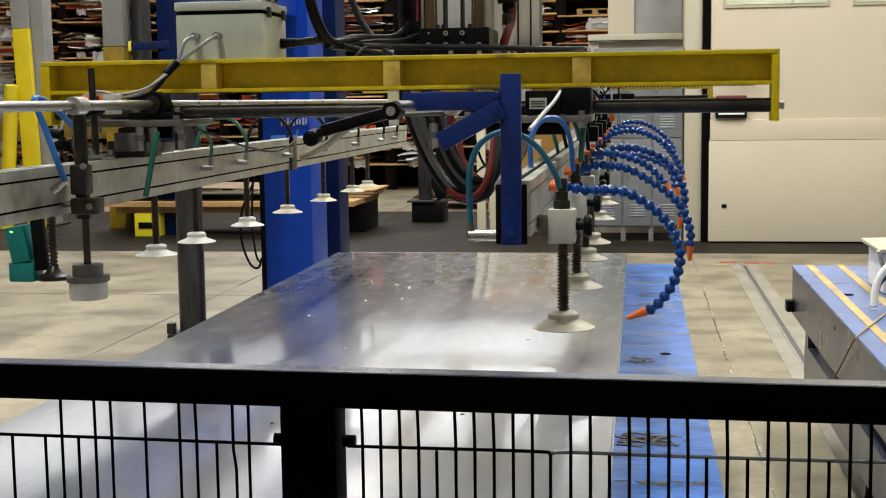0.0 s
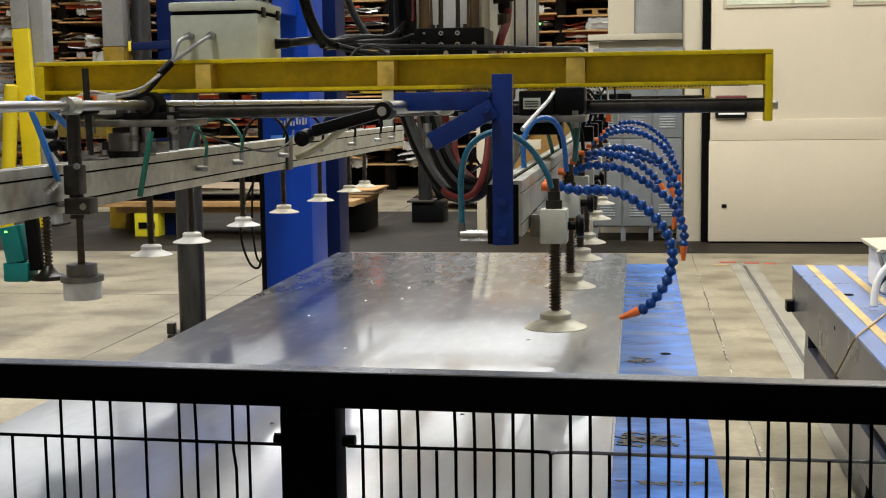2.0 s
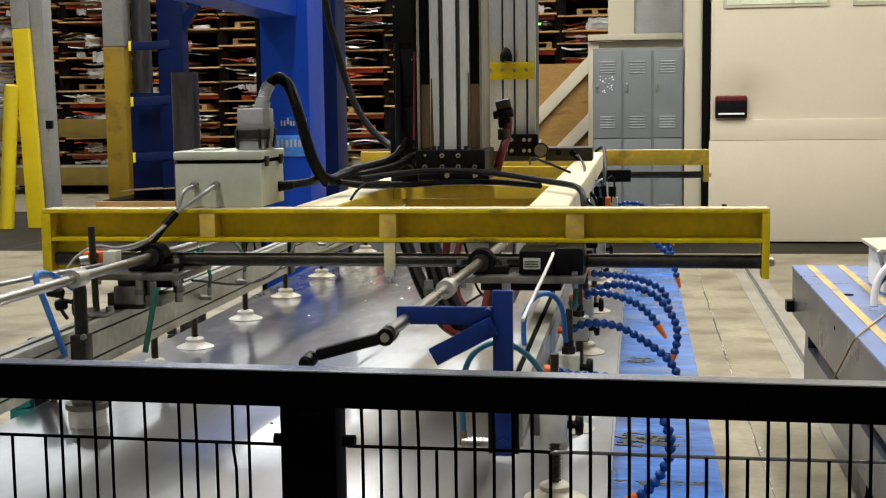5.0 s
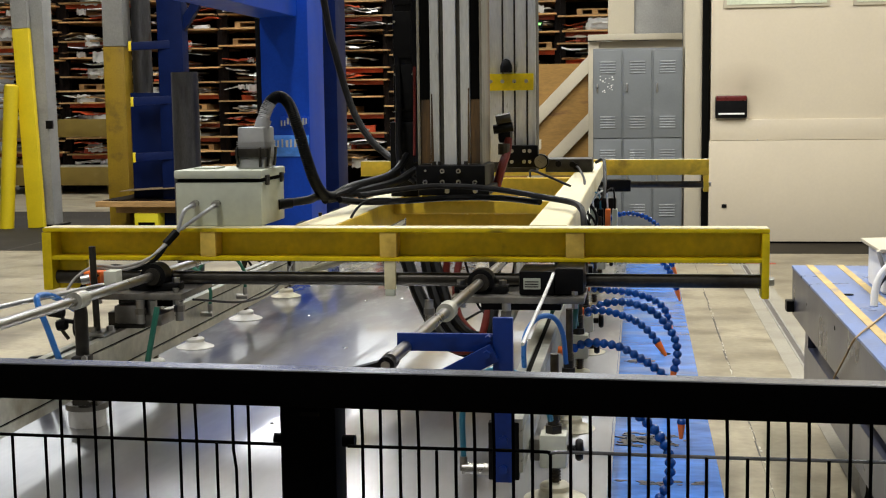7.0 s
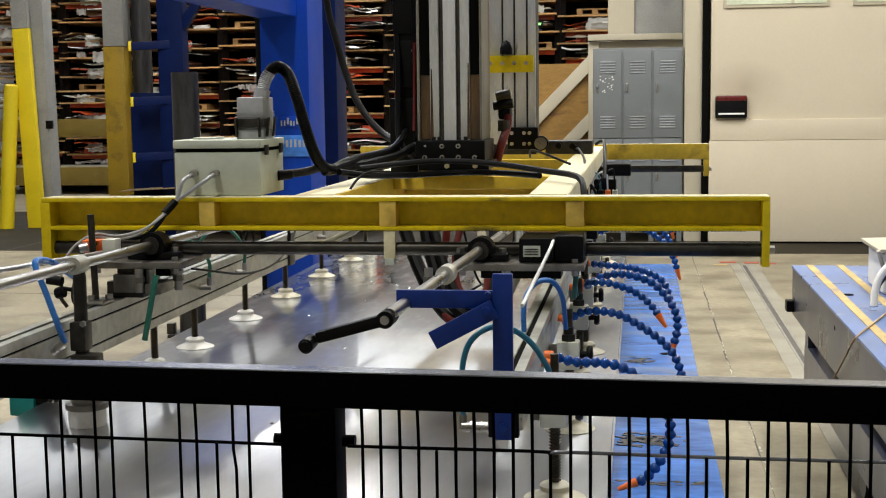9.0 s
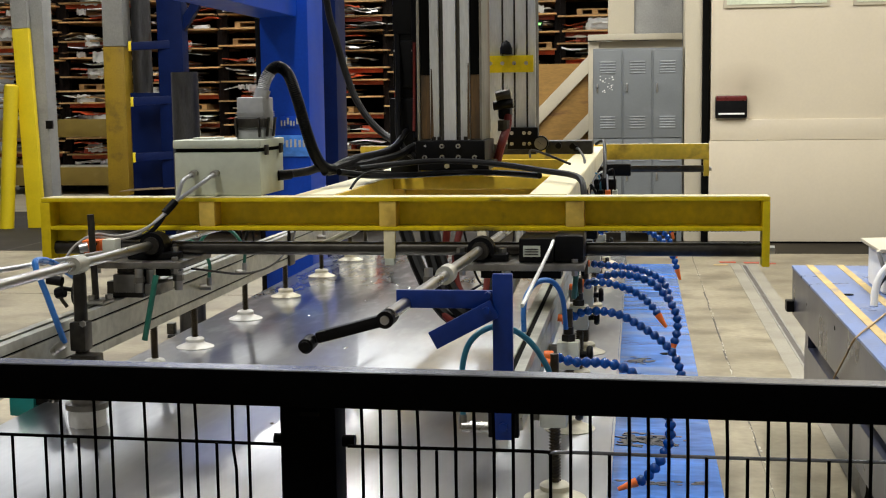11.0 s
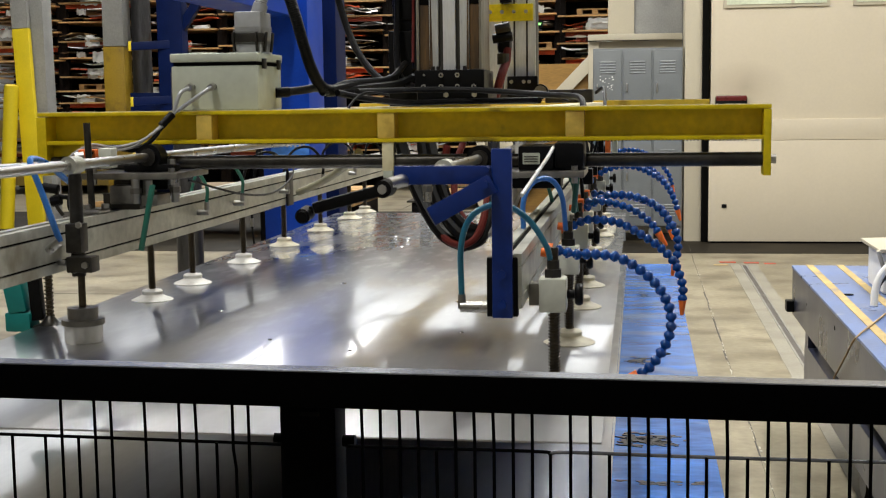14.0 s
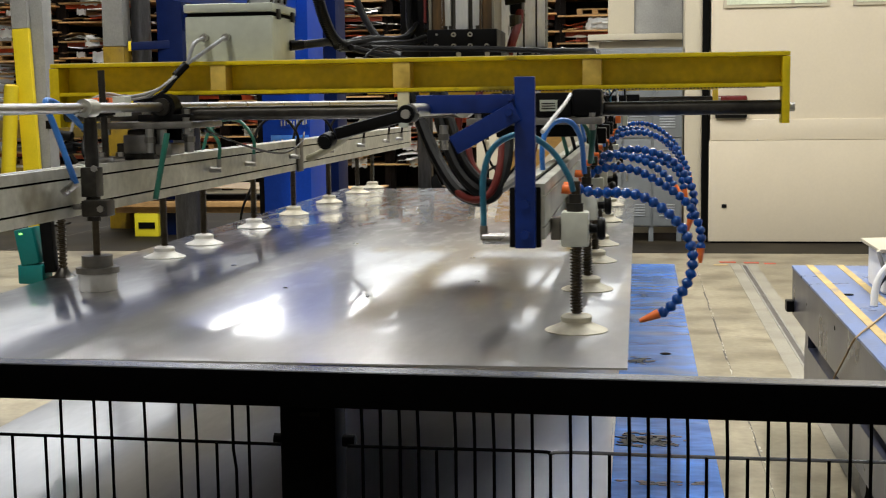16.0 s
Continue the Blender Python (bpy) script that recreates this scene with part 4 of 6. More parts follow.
def cross_beam():
    # channel open to the front: web behind, flanges above and below
    bm = B()
    box(bm, -1.285, 0.262, BY + 0.050, BY + 0.058, 1.199, 1.263)
    box(bm, -1.285, 0.262, BY, BY + 0.050, 1.2575, 1.2655, 0.0012)
    box(bm, -1.285, 0.262, BY, BY + 0.050, 1.1965, 1.2045, 0.0012)
    beam = part("cross_beam", bm, YELLOW, gripper, "yellow steel channel with welded stiffeners")
    # pale strip puts the light from above into the upper flange's colour
    part("top_flange_wear", box(B(), -1.283, 0.26, BY + 0.003, BY + 0.055, 1.2655, 1.2668), CREAM_YELLOW, beam, "pale strip for the lit upper flange")
    for x, w in ((-0.912, 0.034), (-0.519, 0.036), (-0.128, 0.038)):
        part("stiffener", box(B(), x - w / 2, x + w / 2, BY + 0.002, BY + 0.050, 1.2045, 1.2575, 0.002), YELLOW_WORN, beam, "rubbed pale stiffener")
    part("end_plate", box(B(), 0.247, 0.262, BY - 0.002, BY + 0.05, 1.124, 1.2565, 0.002), YELLOW, beam)
    part("end_plate", box(B(), -1.287, -1.265, BY - 0.002, BY + 0.05, 1.13, 1.2565, 0.002), YELLOW, beam)
    part("end_flange", box(B(), -1.265, -1.20, BY + 0.03, BY + 0.045, 1.13, 1.1965, 0.002), YELLOW, beam)
    # toothed rack along the lower flange
    bm = B()
    for k in range(190):
        x = -1.15 + k * 0.0072
        box(bm, x, x + 0.0035, BY + 0.006, BY + 0.03, 1.1945, 1.1965)
    part("gear_rack", bm, DARK_STEEL, beam)
    part("hanger", box(B(), -0.528, -0.504, BY + 0.002, BY + 0.012, 1.137, 1.1965, 0.001), CREAM_YELLOW, beam)
    part("hanger_foot", box(B(), -0.526, -0.506, BY - 0.001, BY + 0.012, 1.123, 1.1368, 0.001), BOX_GREY, beam)
    beam.location.z = -0.004
    shaft = part("slide_shaft", rod(B(), (-1.265, BY + 0.026, 1.152), (0.262, BY + 0.026, 1.152), 0.0145, 24), DARK_STEEL, gripper, "dark polished slide shaft")
    part("shaft_nut", rod(B(), (0.262, BY + 0.026, 1.152), (0.274, BY + 0.026, 1.152), 0.009, 6), CHROME, shaft)


cross_beam()


def lifting_frame():
    for x0, x1 in ((-0.735, -0.645), (-0.23, -0.145)):
        b = part("side_beam", box(B(), x0, x1, BY + 0.060, 5.55, 1.20, 1.262, 0.004), CREAM_YELLOW if x0 > -0.5 else FRAME_YELLOW, gripper)
        part("worn_top", box(B(), x0 + 0.003, x1 - 0.003, BY + 0.065, 5.54, 1.262, 1.2635), CREAM_YELLOW, b, "pale top face")
    part("centre_plate", box(B(), -0.644, -0.231, 3.6, 3.64, 1.165, 1.252, 0.003), FRAME_YELLOW, gripper)
    part("centre_plate", box(B(), -0.644, -0.231, 4.6, 4.64, 1.165, 1.252, 0.003), FRAME_YELLOW, gripper)
    part("mount_plate", box(B(), -0.644, -0.231, 3.42, 3.598, 1.228, 1.262, 0.004), FRAME_YELLOW, gripper)
    far = part("rear_beam", box(B(), -1.19, 0.292, 5.56, 5.60, 1.206, 1.270, 0.003), FRAME_YELLOW, gripper)
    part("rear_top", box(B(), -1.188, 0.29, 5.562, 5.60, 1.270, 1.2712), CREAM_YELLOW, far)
    part("rear_end", box(B(), 0.27, 0.292, 5.56, 5.61, 1.135, 1.2055, 0.002), FRAME_YELLOW, far)
    part("rear_shaft", rod(B(), (-1.1, 5.585, 1.165), (0.285, 5.585, 1.165), 0.0145, 20), DARK_STEEL, gripper)
    part("rear_nut", rod(B(), (0.292, 5.585, 1.165), (0.303, 5.585, 1.165), 0.01, 6), CHROME, far)
    part("rear_block", box(B(), -0.14, -0.03, 5.50, 5.55, 1.14, 1.19, 0.006), BLACK, gripper)
    vb = part("valve_block", box(B(), -0.333, -0.164, 4.75, 4.9, 1.2645, 1.312, 0.005), GRIME, gripper, "grimy grey valve block")
    for x, z in ((-0.285, 1.295), (-0.235, 1.293), (-0.222, 1.285)):
        part("port", rod(B(), (x, 4.735, z), (x, 4.752, z), 0.011, 12), BLACK, vb)


lifting_frame()


def masts():
    # front mast: extruded profile with grooves, rust runs below the wipers
    y0, y1 = 3.47, 3.66
    mast = part("mast", box(B(), -0.585, -0.4105, y0 + 0.014, y1, 1.30, 4.2, 0.002), MAST_RUST, gripper, "grooved aluminium mast with rusty stains")
    for a, b, mat in ((-0.5852, -0.5775, MAST_RUST), (-0.5501, -0.526, ALU_LIGHT), (-0.5135, -0.4800, MAST_BRIGHT), (-0.4685, -0.4435, ALU_LIGHT), (-0.4171, -0.4105, MAST_RUST)):
        part("rib", box(B(), a, b, y0, y0 + 0.016, 1.356, 4.2, 0.0018), mat, mast)
    for a, b in ((-0.5255, -0.514), (-0.4795, -0.469)):
        part("groove_lining", box(B(), a, b, y0 + 0.012, y0 + 0.0145, 1.356, 4.2), GRIME, mast)
    for a, b in ((-0.5765, -0.5515), (-0.4425, -0.418)):
        part("guide_strip", box(B(), a, b, y0 + 0.006, y0 + 0.0145, 1.53, 4.2, 0.001), SLOT, mast, "black greased guide strip")
        part("rust_run", box(B(), a, b, y0 + 0.008, y0 + 0.0145, 1.36, 1.5298), RUST, mast, "rusty run below the guide strip")
    for a, b, z in ((-0.5495, -0.541, 1.545), (-0.451, -0.4442, 1.56)):
        bm = box(B(), a, b, y0 - 0.0008, y0 - 0.0002, 1.36, z)
        for v in bm.verts:
            if v.co.z > 1.5:
                v.co.x += 0.6 * ((-0.546 if a < -0.5 else -0.446) - v.co.x)
        part("rust_run", bm, RUST, mast)
    fl = part("flange", box(B(), -0.580, -0.396, 3.40, 3.62, 1.301, 1.357, 0.004), BLACK, gripper, "black bolted mast flange")
    part("flange_foot", box(B(), -0.570, -0.384, 3.385, 3.60, 1.280, 1.3005, 0.003), BLACK, gripper)
    part("flange_riser", box(B(), -0.565, -0.40, 3.40, 3.60, 1.2625, 1.2795, 0.002), YELLOW, gripper)
    for x, z in ((-0.509, 1.343), (-0.466, 1.343), (-0.509, 1.314), (-0.466, 1.314), (-0.423, 1.313), (-0.555, 1.314)):
        part("bolt", rod(B(), (x, 3.392, z), (x, 3.40, z), 0.0062, 12), CHROME, fl)
        part("socket", rod(B(), (x, 3.3912, z), (x, 3.3925, z), 0.003, 6), SLOT, fl)
    part("bolt", rod(B(), (-0.554, 3.394, 1.344), (-0.554, 3.40, 1.344), 0.003, 8), CHROME, fl)
    for x in (-0.494, -0.42):
        part("bolt", rod(B(), (x, 3.377, 1.292), (x, 3.385, 1.292), 0.007, 6), CHROME, fl)
    for x in (-0.535, -0.52, -0.468, -0.45):
        part("stud", rod(B(), (x, 3.43, 1.356), (x, 3.43, 1.367), 0.006, 6), DARK_STEEL, fl)
    # rear mast
    x0, x1, y0 = -0.543, -0.377, 4.80
    rear = part("rear_mast", box(B(), x0, -0.371, y0 + 0.008, y0 + 0.16, 1.262, 4.2, 0.002), GRIME, gripper, "grooved aluminium rear mast")
    for a, b in ((-0.543, -0.4945), (-0.4875, -0.451), (-0.444, -0.4055), (-0.3985, -0.371)):
        part("rib", box(B(), a, b, y0, y0 + 0.012, 1.30, 4.2, 0.002), ALU_LIGHT, rear)
    br = part("clamp_plate", box(B(), -0.545, -0.378, y0 - 0.02, y0 - 0.001, 1.561, 1.622, 0.002), YELLOW, gripper)
    for x in (-0.533, -0.49, -0.447, -0.403):
        part("bolt", rod(B(), (x, y0 - 0.026, 1.594), (x, y0 - 0.02, 1.594), 0.007, 8), CHROME, br)
    part("bumper", lathe(B(), ((0.001, 0.0), (0.022, 0.0), (0.023, 0.02), (0.014, 0.042), (0.002, 0.05)), (-0.475, y0 - 0.03, 1.626)), BLACK, br)
    rf = part("rear_flange", box(B(), -0.47, -0.36, y0 - 0.05, y0 - 0.002, 1.282, 1.362, 0.003), BLACK, gripper)
    for x in (-0.455, -0.41, -0.39):
        for z in (1.303, 1.342):
            part("bolt", rod(B(), (x, y0 - 0.056, z), (x, y0 - 0.05, z), 0.007, 8), CHROME, rf)
    ga = part("gauge", rod(B(), (-0.347, y0 - 0.09, 1.305), (-0.347, y0 - 0.05, 1.305), 0.027, 28), BLACK, gripper, "round dial pressure gauge")
    part("dial", rod(B(), (-0.347, y0 - 0.0925, 1.305), (-0.347, y0 - 0.0895, 1.305), 0.0225, 28), MID_STEEL, ga)
    part("needle", bar(B(), (-0.357, y0 - 0.0935, 1.312), (-0.340, y0 - 0.0935, 1.300), 0.003, 0.001), BLACK, ga)
    # drag chain beside the mast
    ch = part("drag_chain", box(B(), -0.668, -0.60, 3.60, 3.68, 1.47, 4.2, 0.004), BLACK, gripper, "black cable drag chain")
    for k in range(18):
        z = 1.50 + 0.145 * k
        part("link", box(B(), -0.672, -0.596, 3.594, 3.68, z, z + 0.128, 0.004), BLACK, ch)
        for x in (-0.672, -0.622):
            part("rivet", rod(B(), (x + 0.005, 3.588, z + 0.10), (x + 0.005, 3.594, z + 0.10), 0.003, 8), CHROME, ch)
    part("chain_end", box(B(), -0.684, -0.605, 3.59, 3.68, 1.26, 1.47, 0.006), BLACK, ch)
    tubeset = [(-0.362, 3.67, 1.42), (-0.364, 3.66, 1.385), (-0.375, 3.62, 1.34), (-0.39, 3.60, 1.28)]
    part("red_hose", tube(B(), tubeset, 0.012, 10), RED_HOSE, gripper)
    v = part("valve", box(B(), -0.390, -0.352, 3.66, 3.72, 1.405, 1.455, 0.014), BLACK, gripper)
    part("valve_knob", rod(B(), (-0.40, 3.65, 1.445), (-0.345, 3.65, 1.452), 0.013, 14), BLACK, v)
    part("valve_tee", rod(B(), (-0.372, 3.655, 1.375), (-0.372, 3.655, 1.405), 0.017, 10), GRIME, v)
    part("valve_elbow", rod(B(), (-0.392, 3.65, 1.47), (-0.352, 3.65, 1.478), 0.015, 8), GRIME, v)


masts()


def control_box():
    b = part("terminal_box", box(B(), -0.992, -0.80, 2.715, 2.90, 1.2632, 1.3575, 0.004), BOX_GREY, gripper, "grey-green steel terminal box")
    # black layer draws the shadow line between box and lid
    part("gasket", box(B(), -0.988, -0.804, 2.719, 2.896, 1.3575, 1.366, 0.0), SLOT, b, "black strip for the shadow gap under the lid")
    part("lid", box(B(), -0.994, -0.797, 2.711, 2.904, 1.3655, 1.384, 0.005), BOX_GREY, b)
    part("lid_tag", box(B(), -0.965, -0.915, 2.76, 2.83, 1.384, 1.388, 0.002), BOX_GREY, b, "small flat plate on the lid")
    for x in (-0.945, -0.897):
        g = part("gland", rod(B(), (x, 2.70, 1.313), (x, 2.715, 1.313), 0.0066, 12), MID_STEEL, b)
        part("gland_nut", rod(B(), (x, 2.690, 1.311), (x, 2.703, 1.313), 0.0085, 6), CHROME, g)
    for y in (2.745, 2.86):
        part("latch", box(B(), -0.797, -0.791, y - 0.010, y + 0.010, 1.350, 1.372, 0.002), DARK_STEEL, b, "dark lid latch")
    hood = part("plug_base", box(B(), -0.869, -0.808, 2.77, 2.86, 1.384, 1.405, 0.003), CONNECTOR, b)
    part("plug_lever", box(B(), -0.872, -0.803, 2.764, 2.80, 1.408, 1.428, 0.003), DARK_STEEL, hood, "dark locking lever")
    for x in (-0.866, -0.815):
        part("lever_arm", bar(B(), (x, 2.767, 1.388), (x, 2.762, 1.43), 0.004, 0.012, 0.001), DARK_STEEL, hood)
    for y in (2.79, 2.84):
        part("lever_arm", bar(B(), (-0.805, y, 1.388), (-0.80, y, 1.43), 0.012, 0.004, 0.001), DARK_STEEL, hood)
    part("plug_hood", box(B(), -0.868, -0.808, 2.774, 2.858, 1.405, 1.4745, 0.005), CONNECTOR, b, "grey connector hood")
    for k in range(3):
        part("hood_rib", box(B(), -0.8695, -0.8065, 2.7725, 2.8595, 1.432 + 0.0045 * k, 1.434 + 0.0045 * k), CONNECTOR, hood)
    part("plug_neck", rod(B(), (-0.824, 2.81, 1.470), (-0.817, 2.812, 1.492), 0.0165, 20), CONNECTOR, b)
    hose = [(-0.821, 2.81, 1.48), (-0.812, 2.815, 1.514), (-0.798, 2.82, 1.535), (-0.782, 2.83, 1.539), (-0.765, 2.84, 1.519), (-0.75, 2.85, 1.466), (-0.738, 2.87, 1.403), (-0.729, 2.9, 1.351), (-0.721, 2.95, 1.315), (-0.712, 3.02, 1.304), (-0.696, 3.1, 1.316), (-0.675, 3.2, 1.322), (-0.654, 3.35, 1.327), (-0.642, 3.45, 1.338)]
    part("corrugated_hose", tube(B(), hose, 0.0128, 14, 26, 0.045), CABLE, gripper, "black corrugated cable hose")
    part("hose_sleeve", tube(B(), [(-0.8195, 2.8105, 1.486), (-0.813, 2.8145, 1.510), (-0.8035, 2.818, 1.528)], 0.0134, 14, 12, 0.05), CONNECTOR, gripper, "grey end sleeve of the hose")
    part("conduit_gland", rod(B(), (-0.80, 2.85, 1.299), (-0.776, 2.87, 1.301), 0.0115, 12), BLACK, b)
    part("conduit", tube(B(), [(-0.780, 2.865, 1.301), (-0.774, 2.88, 1.302), (-0.743, 2.9, 1.306), (-0.733, 2.95, 1.31), (-0.721, 3.0, 1.305)], 0.0095, 12, 10, 0.03), STRAP_GREY, gripper, "grey flexible conduit")
    # two pale cables from the glands down to the carriage
    for dx, q in ((-0.945, 0.0), (-0.897, 0.006)):
        pts = [(dx, 2.692, 1.311), (dx - 0.014, 2.672, 1.298), (-0.970 + q, 2.665, 1.262), (-0.988 + q, 2.65, 1.238), (-1.015, 2.62, 1.208), (-1.04, 2.60, 1.190 + q), (-1.075, 2.58, 1.184 + q), (-1.11, 2.56, 1.190 + q), (-1.14, 2.54, 1.180), (-1.16, 2.52, 1.150), (-1.165, 2.5, 1.11)]
        part("cable", tube(B(), pts, 0.0031, 8), CABLE_GREY, gripper)
        part("cable_boot", tube(B(), pts[:3], 0.0044, 8), CONNECTOR, gripper)
    part("dark_lead", tube(B(), [(-0.985, 2.652, 1.24), (-1.01, 2.625, 1.20), (-1.045, 2.61, 1.183), (-1.09, 2.59, 1.19), (-1.13, 2.56, 1.17), (-1.15, 2.53, 1.12)], 0.005, 8), CABLE, gripper)
    part("cable_tie", rod(B(), (-0.992, 2.645, 1.232), (-0.974, 2.664, 1.256), 0.0085, 12), BLACK, gripper)


control_box()


def frame_cables():
    runs = [
        ([(-0.668, 3.1, 1.301), (-0.606, 3.25, 1.304), (-0.533, 3.355, 1.306), (-0.43, 3.36, 1.304), (-0.325, 3.3, 1.297), (-0.232, 3.2, 1.289), (-0.158, 3.1, 1.284), (-0.13, 3.0, 1.278), (-0.121, 2.95, 1.256), (-0.12, 2.93, 1.21)], 0.0075, STRAP_GREY),
        ([(-0.721, 3.0, 1.30), (-0.69, 3.1, 1.305), (-0.65, 3.2, 1.312), (-0.62, 3.35, 1.32), (-0.60, 3.5, 1.34)], 0.011, CABLE),
        ([(-0.72, 2.96, 1.30), (-0.68, 3.15, 1.32), (-0.645, 3.4, 1.335), (-0.63, 3.55, 1.38)], 0.009, CABLE),
        ([(-0.694, 3.0, 1.298), (-0.648, 3.1, 1.285), (-0.586, 3.3, 1.273), (-0.478, 3.37, 1.275), (-0.36, 3.36, 1.275), (-0.24, 3.22, 1.275)], 0.008, CABLE),
        ([(-0.655, 2.9, 1.25), (-0.64, 2.95, 1.284), (-0.62, 3.0, 1.298), (-0.592, 3.1, 1.293)], 0.003, CABLE),
        ([(-0.15, 4.75, 1.30), (-0.12, 4.6, 1.315), (-0.11, 4.4, 1.27), (-0.11, 4.3, 1.2)], 0.006, CABLE),
        ([(-0.22, 4.74, 1.285), (-0.2, 4.5, 1.29), (-0.17, 4.2, 1.27), (-0.16, 3.9, 1.25)], 0.004, CABLE),
        ([(-0.36, 4.4, 1.27), (-0.34, 4.2, 1.30), (-0.28, 4.0, 1.296), (-0.2, 3.9, 1.27)], 0.004, CABLE),
        ([(-0.60, 3.62, 3.0), (-0.66, 3.62, 1.9), (-0.655, 3.58, 1.55), (-0.64, 3.5, 1.36), (-0.58, 3.42, 1.31)], 0.009, CABLE),
        ([(-0.612, 3.58, 3.0), (-0.61, 3.58, 1.8), (-0.602, 3.56, 1.5), (-0.595, 3.5, 1.36)], 0.008, CABLE),
        ([(-0.604, 3.55, 1.62), (-0.606, 3.55, 1.5), (-0.6, 3.5, 1.38)], 0.004, RED_HOSE),
    ]
    for pts, r, mat in runs:
        part("cable", tube(B(), pts, r, 8), mat, gripper)
    # loom that hangs below the mast
    for pts, r, mat in (
        ([(-0.575, 3.12, 1.20), (-0.554, 3.1, 1.141), (-0.517, 3.06, 1.061), (-0.471, 3.02, 0.99), (-0.435, 3.0, 0.956), (-0.393, 2.98, 0.944)], 0.016, CABLE),
        ([(-0.393, 2.98, 0.944), (-0.357, 2.98, 0.962), (-0.337, 3.0, 1.023), (-0.334, 3.05, 1.1), (-0.34, 3.1, 1.19)], 0.014, STRAP_GREY),
        ([(-0.455, 3.12, 1.17), (-0.462, 3.1, 1.086), (-0.466, 3.05, 1.022), (-0.449, 3.0, 0.965), (-0.405, 2.965, 0.947), (-0.366, 2.965, 0.967), (-0.348, 2.99, 1.023), (-0.345, 3.05, 1.1)], 0.009, RED_HOSE),
        ([(-0.43, 3.2, 1.15), (-0.4, 3.2, 1.035), (-0.376, 3.2, 1.0), (-0.36, 3.15, 1.02)], 0.003, CABLE),
        ([(-0.45, 3.2, 0.97), (-0.42, 3.2, 0.985), (-0.38, 3.15, 1.012), (-0.35, 3.1, 1.02)], 0.003, CABLE),
        ([(-0.50, 3.1, 1.21), (-0.47, 3.05, 1.12), (-0.43, 3.0, 1.03), (-0.385, 2.98, 0.985), (-0.34, 3.0, 0.985), (-0.30, 3.05, 1.03), (-0.285, 3.1, 1.12), (-0.29, 3.2, 1.2)], 0.013, CABLE),
        ([(-0.515, 3.1, 1.21), (-0.49, 3.05, 1.11), (-0.45, 3.0, 1.02), (-0.40, 2.97, 0.968), (-0.36, 2.98, 0.965)], 0.015, CABLE),
        ([(-0.40, 3.1, 1.21), (-0.425, 3.05, 1.12), (-0.415, 3.0, 1.03), (-0.36, 2.98, 0.978), (-0.32, 3.0, 0.99), (-0.275, 3.05, 1.06), (-0.27, 3.1, 1.19)], 0.008, RED_HOSE),
        ([(-0.36, 2.98, 0.965), (-0.31, 3.0, 1.0), (-0.28, 3.03, 1.07), (-0.275, 3.1, 1.2)], 0.013, CABLE_GREY),
    ):
        part("hanging_cable", tube(B(), pts, r, 10), mat, gripper)


frame_cables()


def drive(x, inner):
    """A pillow block, its plate and the long drive shaft towards the camera."""
    zs = 1.168 if inner else 1.160
    plate_x = (x - 0.135, x + 0.075) if inner else (x - 0.055, x + 0.21)
    pl = part("carriage_plate", box(B(), plate_x[0], plate_x[1], 2.56, 2.76, 1.124, 1.137, 0.002), MID_STEEL, gripper)
    part("carriage_block", box(B(), plate_x[0] + 0.05, plate_x[1] - 0.05, 2.64, 2.72, 1.098, 1.122, 0.003), BLACK, gripper)
    for u in (plate_x[0] + 0.02, plate_x[1] - 0.02):
        part("bolt", rod(B(), (u, 2.585, 1.112), (u, 2.585, 1.146), 0.007, 6), CHROME, pl)
    bm = B()
    box(bm, x - 0.055, x + 0.055, 2.60, 2.64, 1.138, 1.153, 0.004)
    rod(bm, (x, 2.60, zs), (x, 2.64, zs), 0.027, 28)
    pb = part("pillow_block", bm, BLACK, gripper, "black cast pillow block bearing")
    part("bearing_ring", rod(B(), (x, 2.592, zs), (x, 2.602, zs), 0.018, 24), DARK_STEEL, pb)
    for u in (-0.043, 0.043):
        part("bolt", rod(B(), (x + u, 2.62, 1.153), (x + u, 2.62, 1.163), 0.009, 6), CHROME, pb)
    # the shaft runs a little askew to the frame
    lean = -0.056 if inner else -0.042
    y0 = 1.45 if inner else 1.80
    yc = 2.255 if inner else 2.22
    s = part("drive_shaft", rod(B(), (x + lean * (2.62 - y0), y0, zs), (x - lean * 2.6, 5.4, zs), 0.0095, 20), CHROME, gripper, "ground steel drive shaft")
    part("shaft_collar", rod(B(), (x + lean * (2.62 - yc), yc, zs), (x + lean * (2.6 - yc), yc + 0.04, zs), 0.0165, 24), ALU, s, "clamped aluminium collar")
    return s


drive(-0.314, False)
drive(-1.006, True)


def crank():
    h = part("crank_arm", bar(B(), (-0.345, 1.80, 1.156), (-0.452, 1.79, 1.128), 0.017, 0.020, 0.004, up=(0, 1, 0)), BLACK, gripper, "black crank arm")
    part("hub", rod(B(), (-0.352, 1.785, 1.155), (-0.352, 1.83, 1.155), 0.0125, 24), BLACK, h)
    part("hub_cap", rod(B(), (-0.352, 1.782, 1.155), (-0.352, 1.786, 1.155), 0.0065, 16), CHROME, h)
    bm = rod(B(), (-0.462, 1.80, 1.122), (-0.464, 1.768, 1.118), 0.0108, 24)
    bmesh.ops.bevel(bm, geom=[e for e in bm.edges if len(e.link_faces) == 2 and e.calc_face_angle() > 1], offset=0.003, segments=3, affect="EDGES")
    part("knob", bm, BLACK, h)
    part("knob_neck", bar(B(), (-0.452, 1.79, 1.1275), (-0.462, 1.788, 1.122), 0.012, 0.013, 0.003, up=(0, 1, 0)), BLACK, h)


crank()


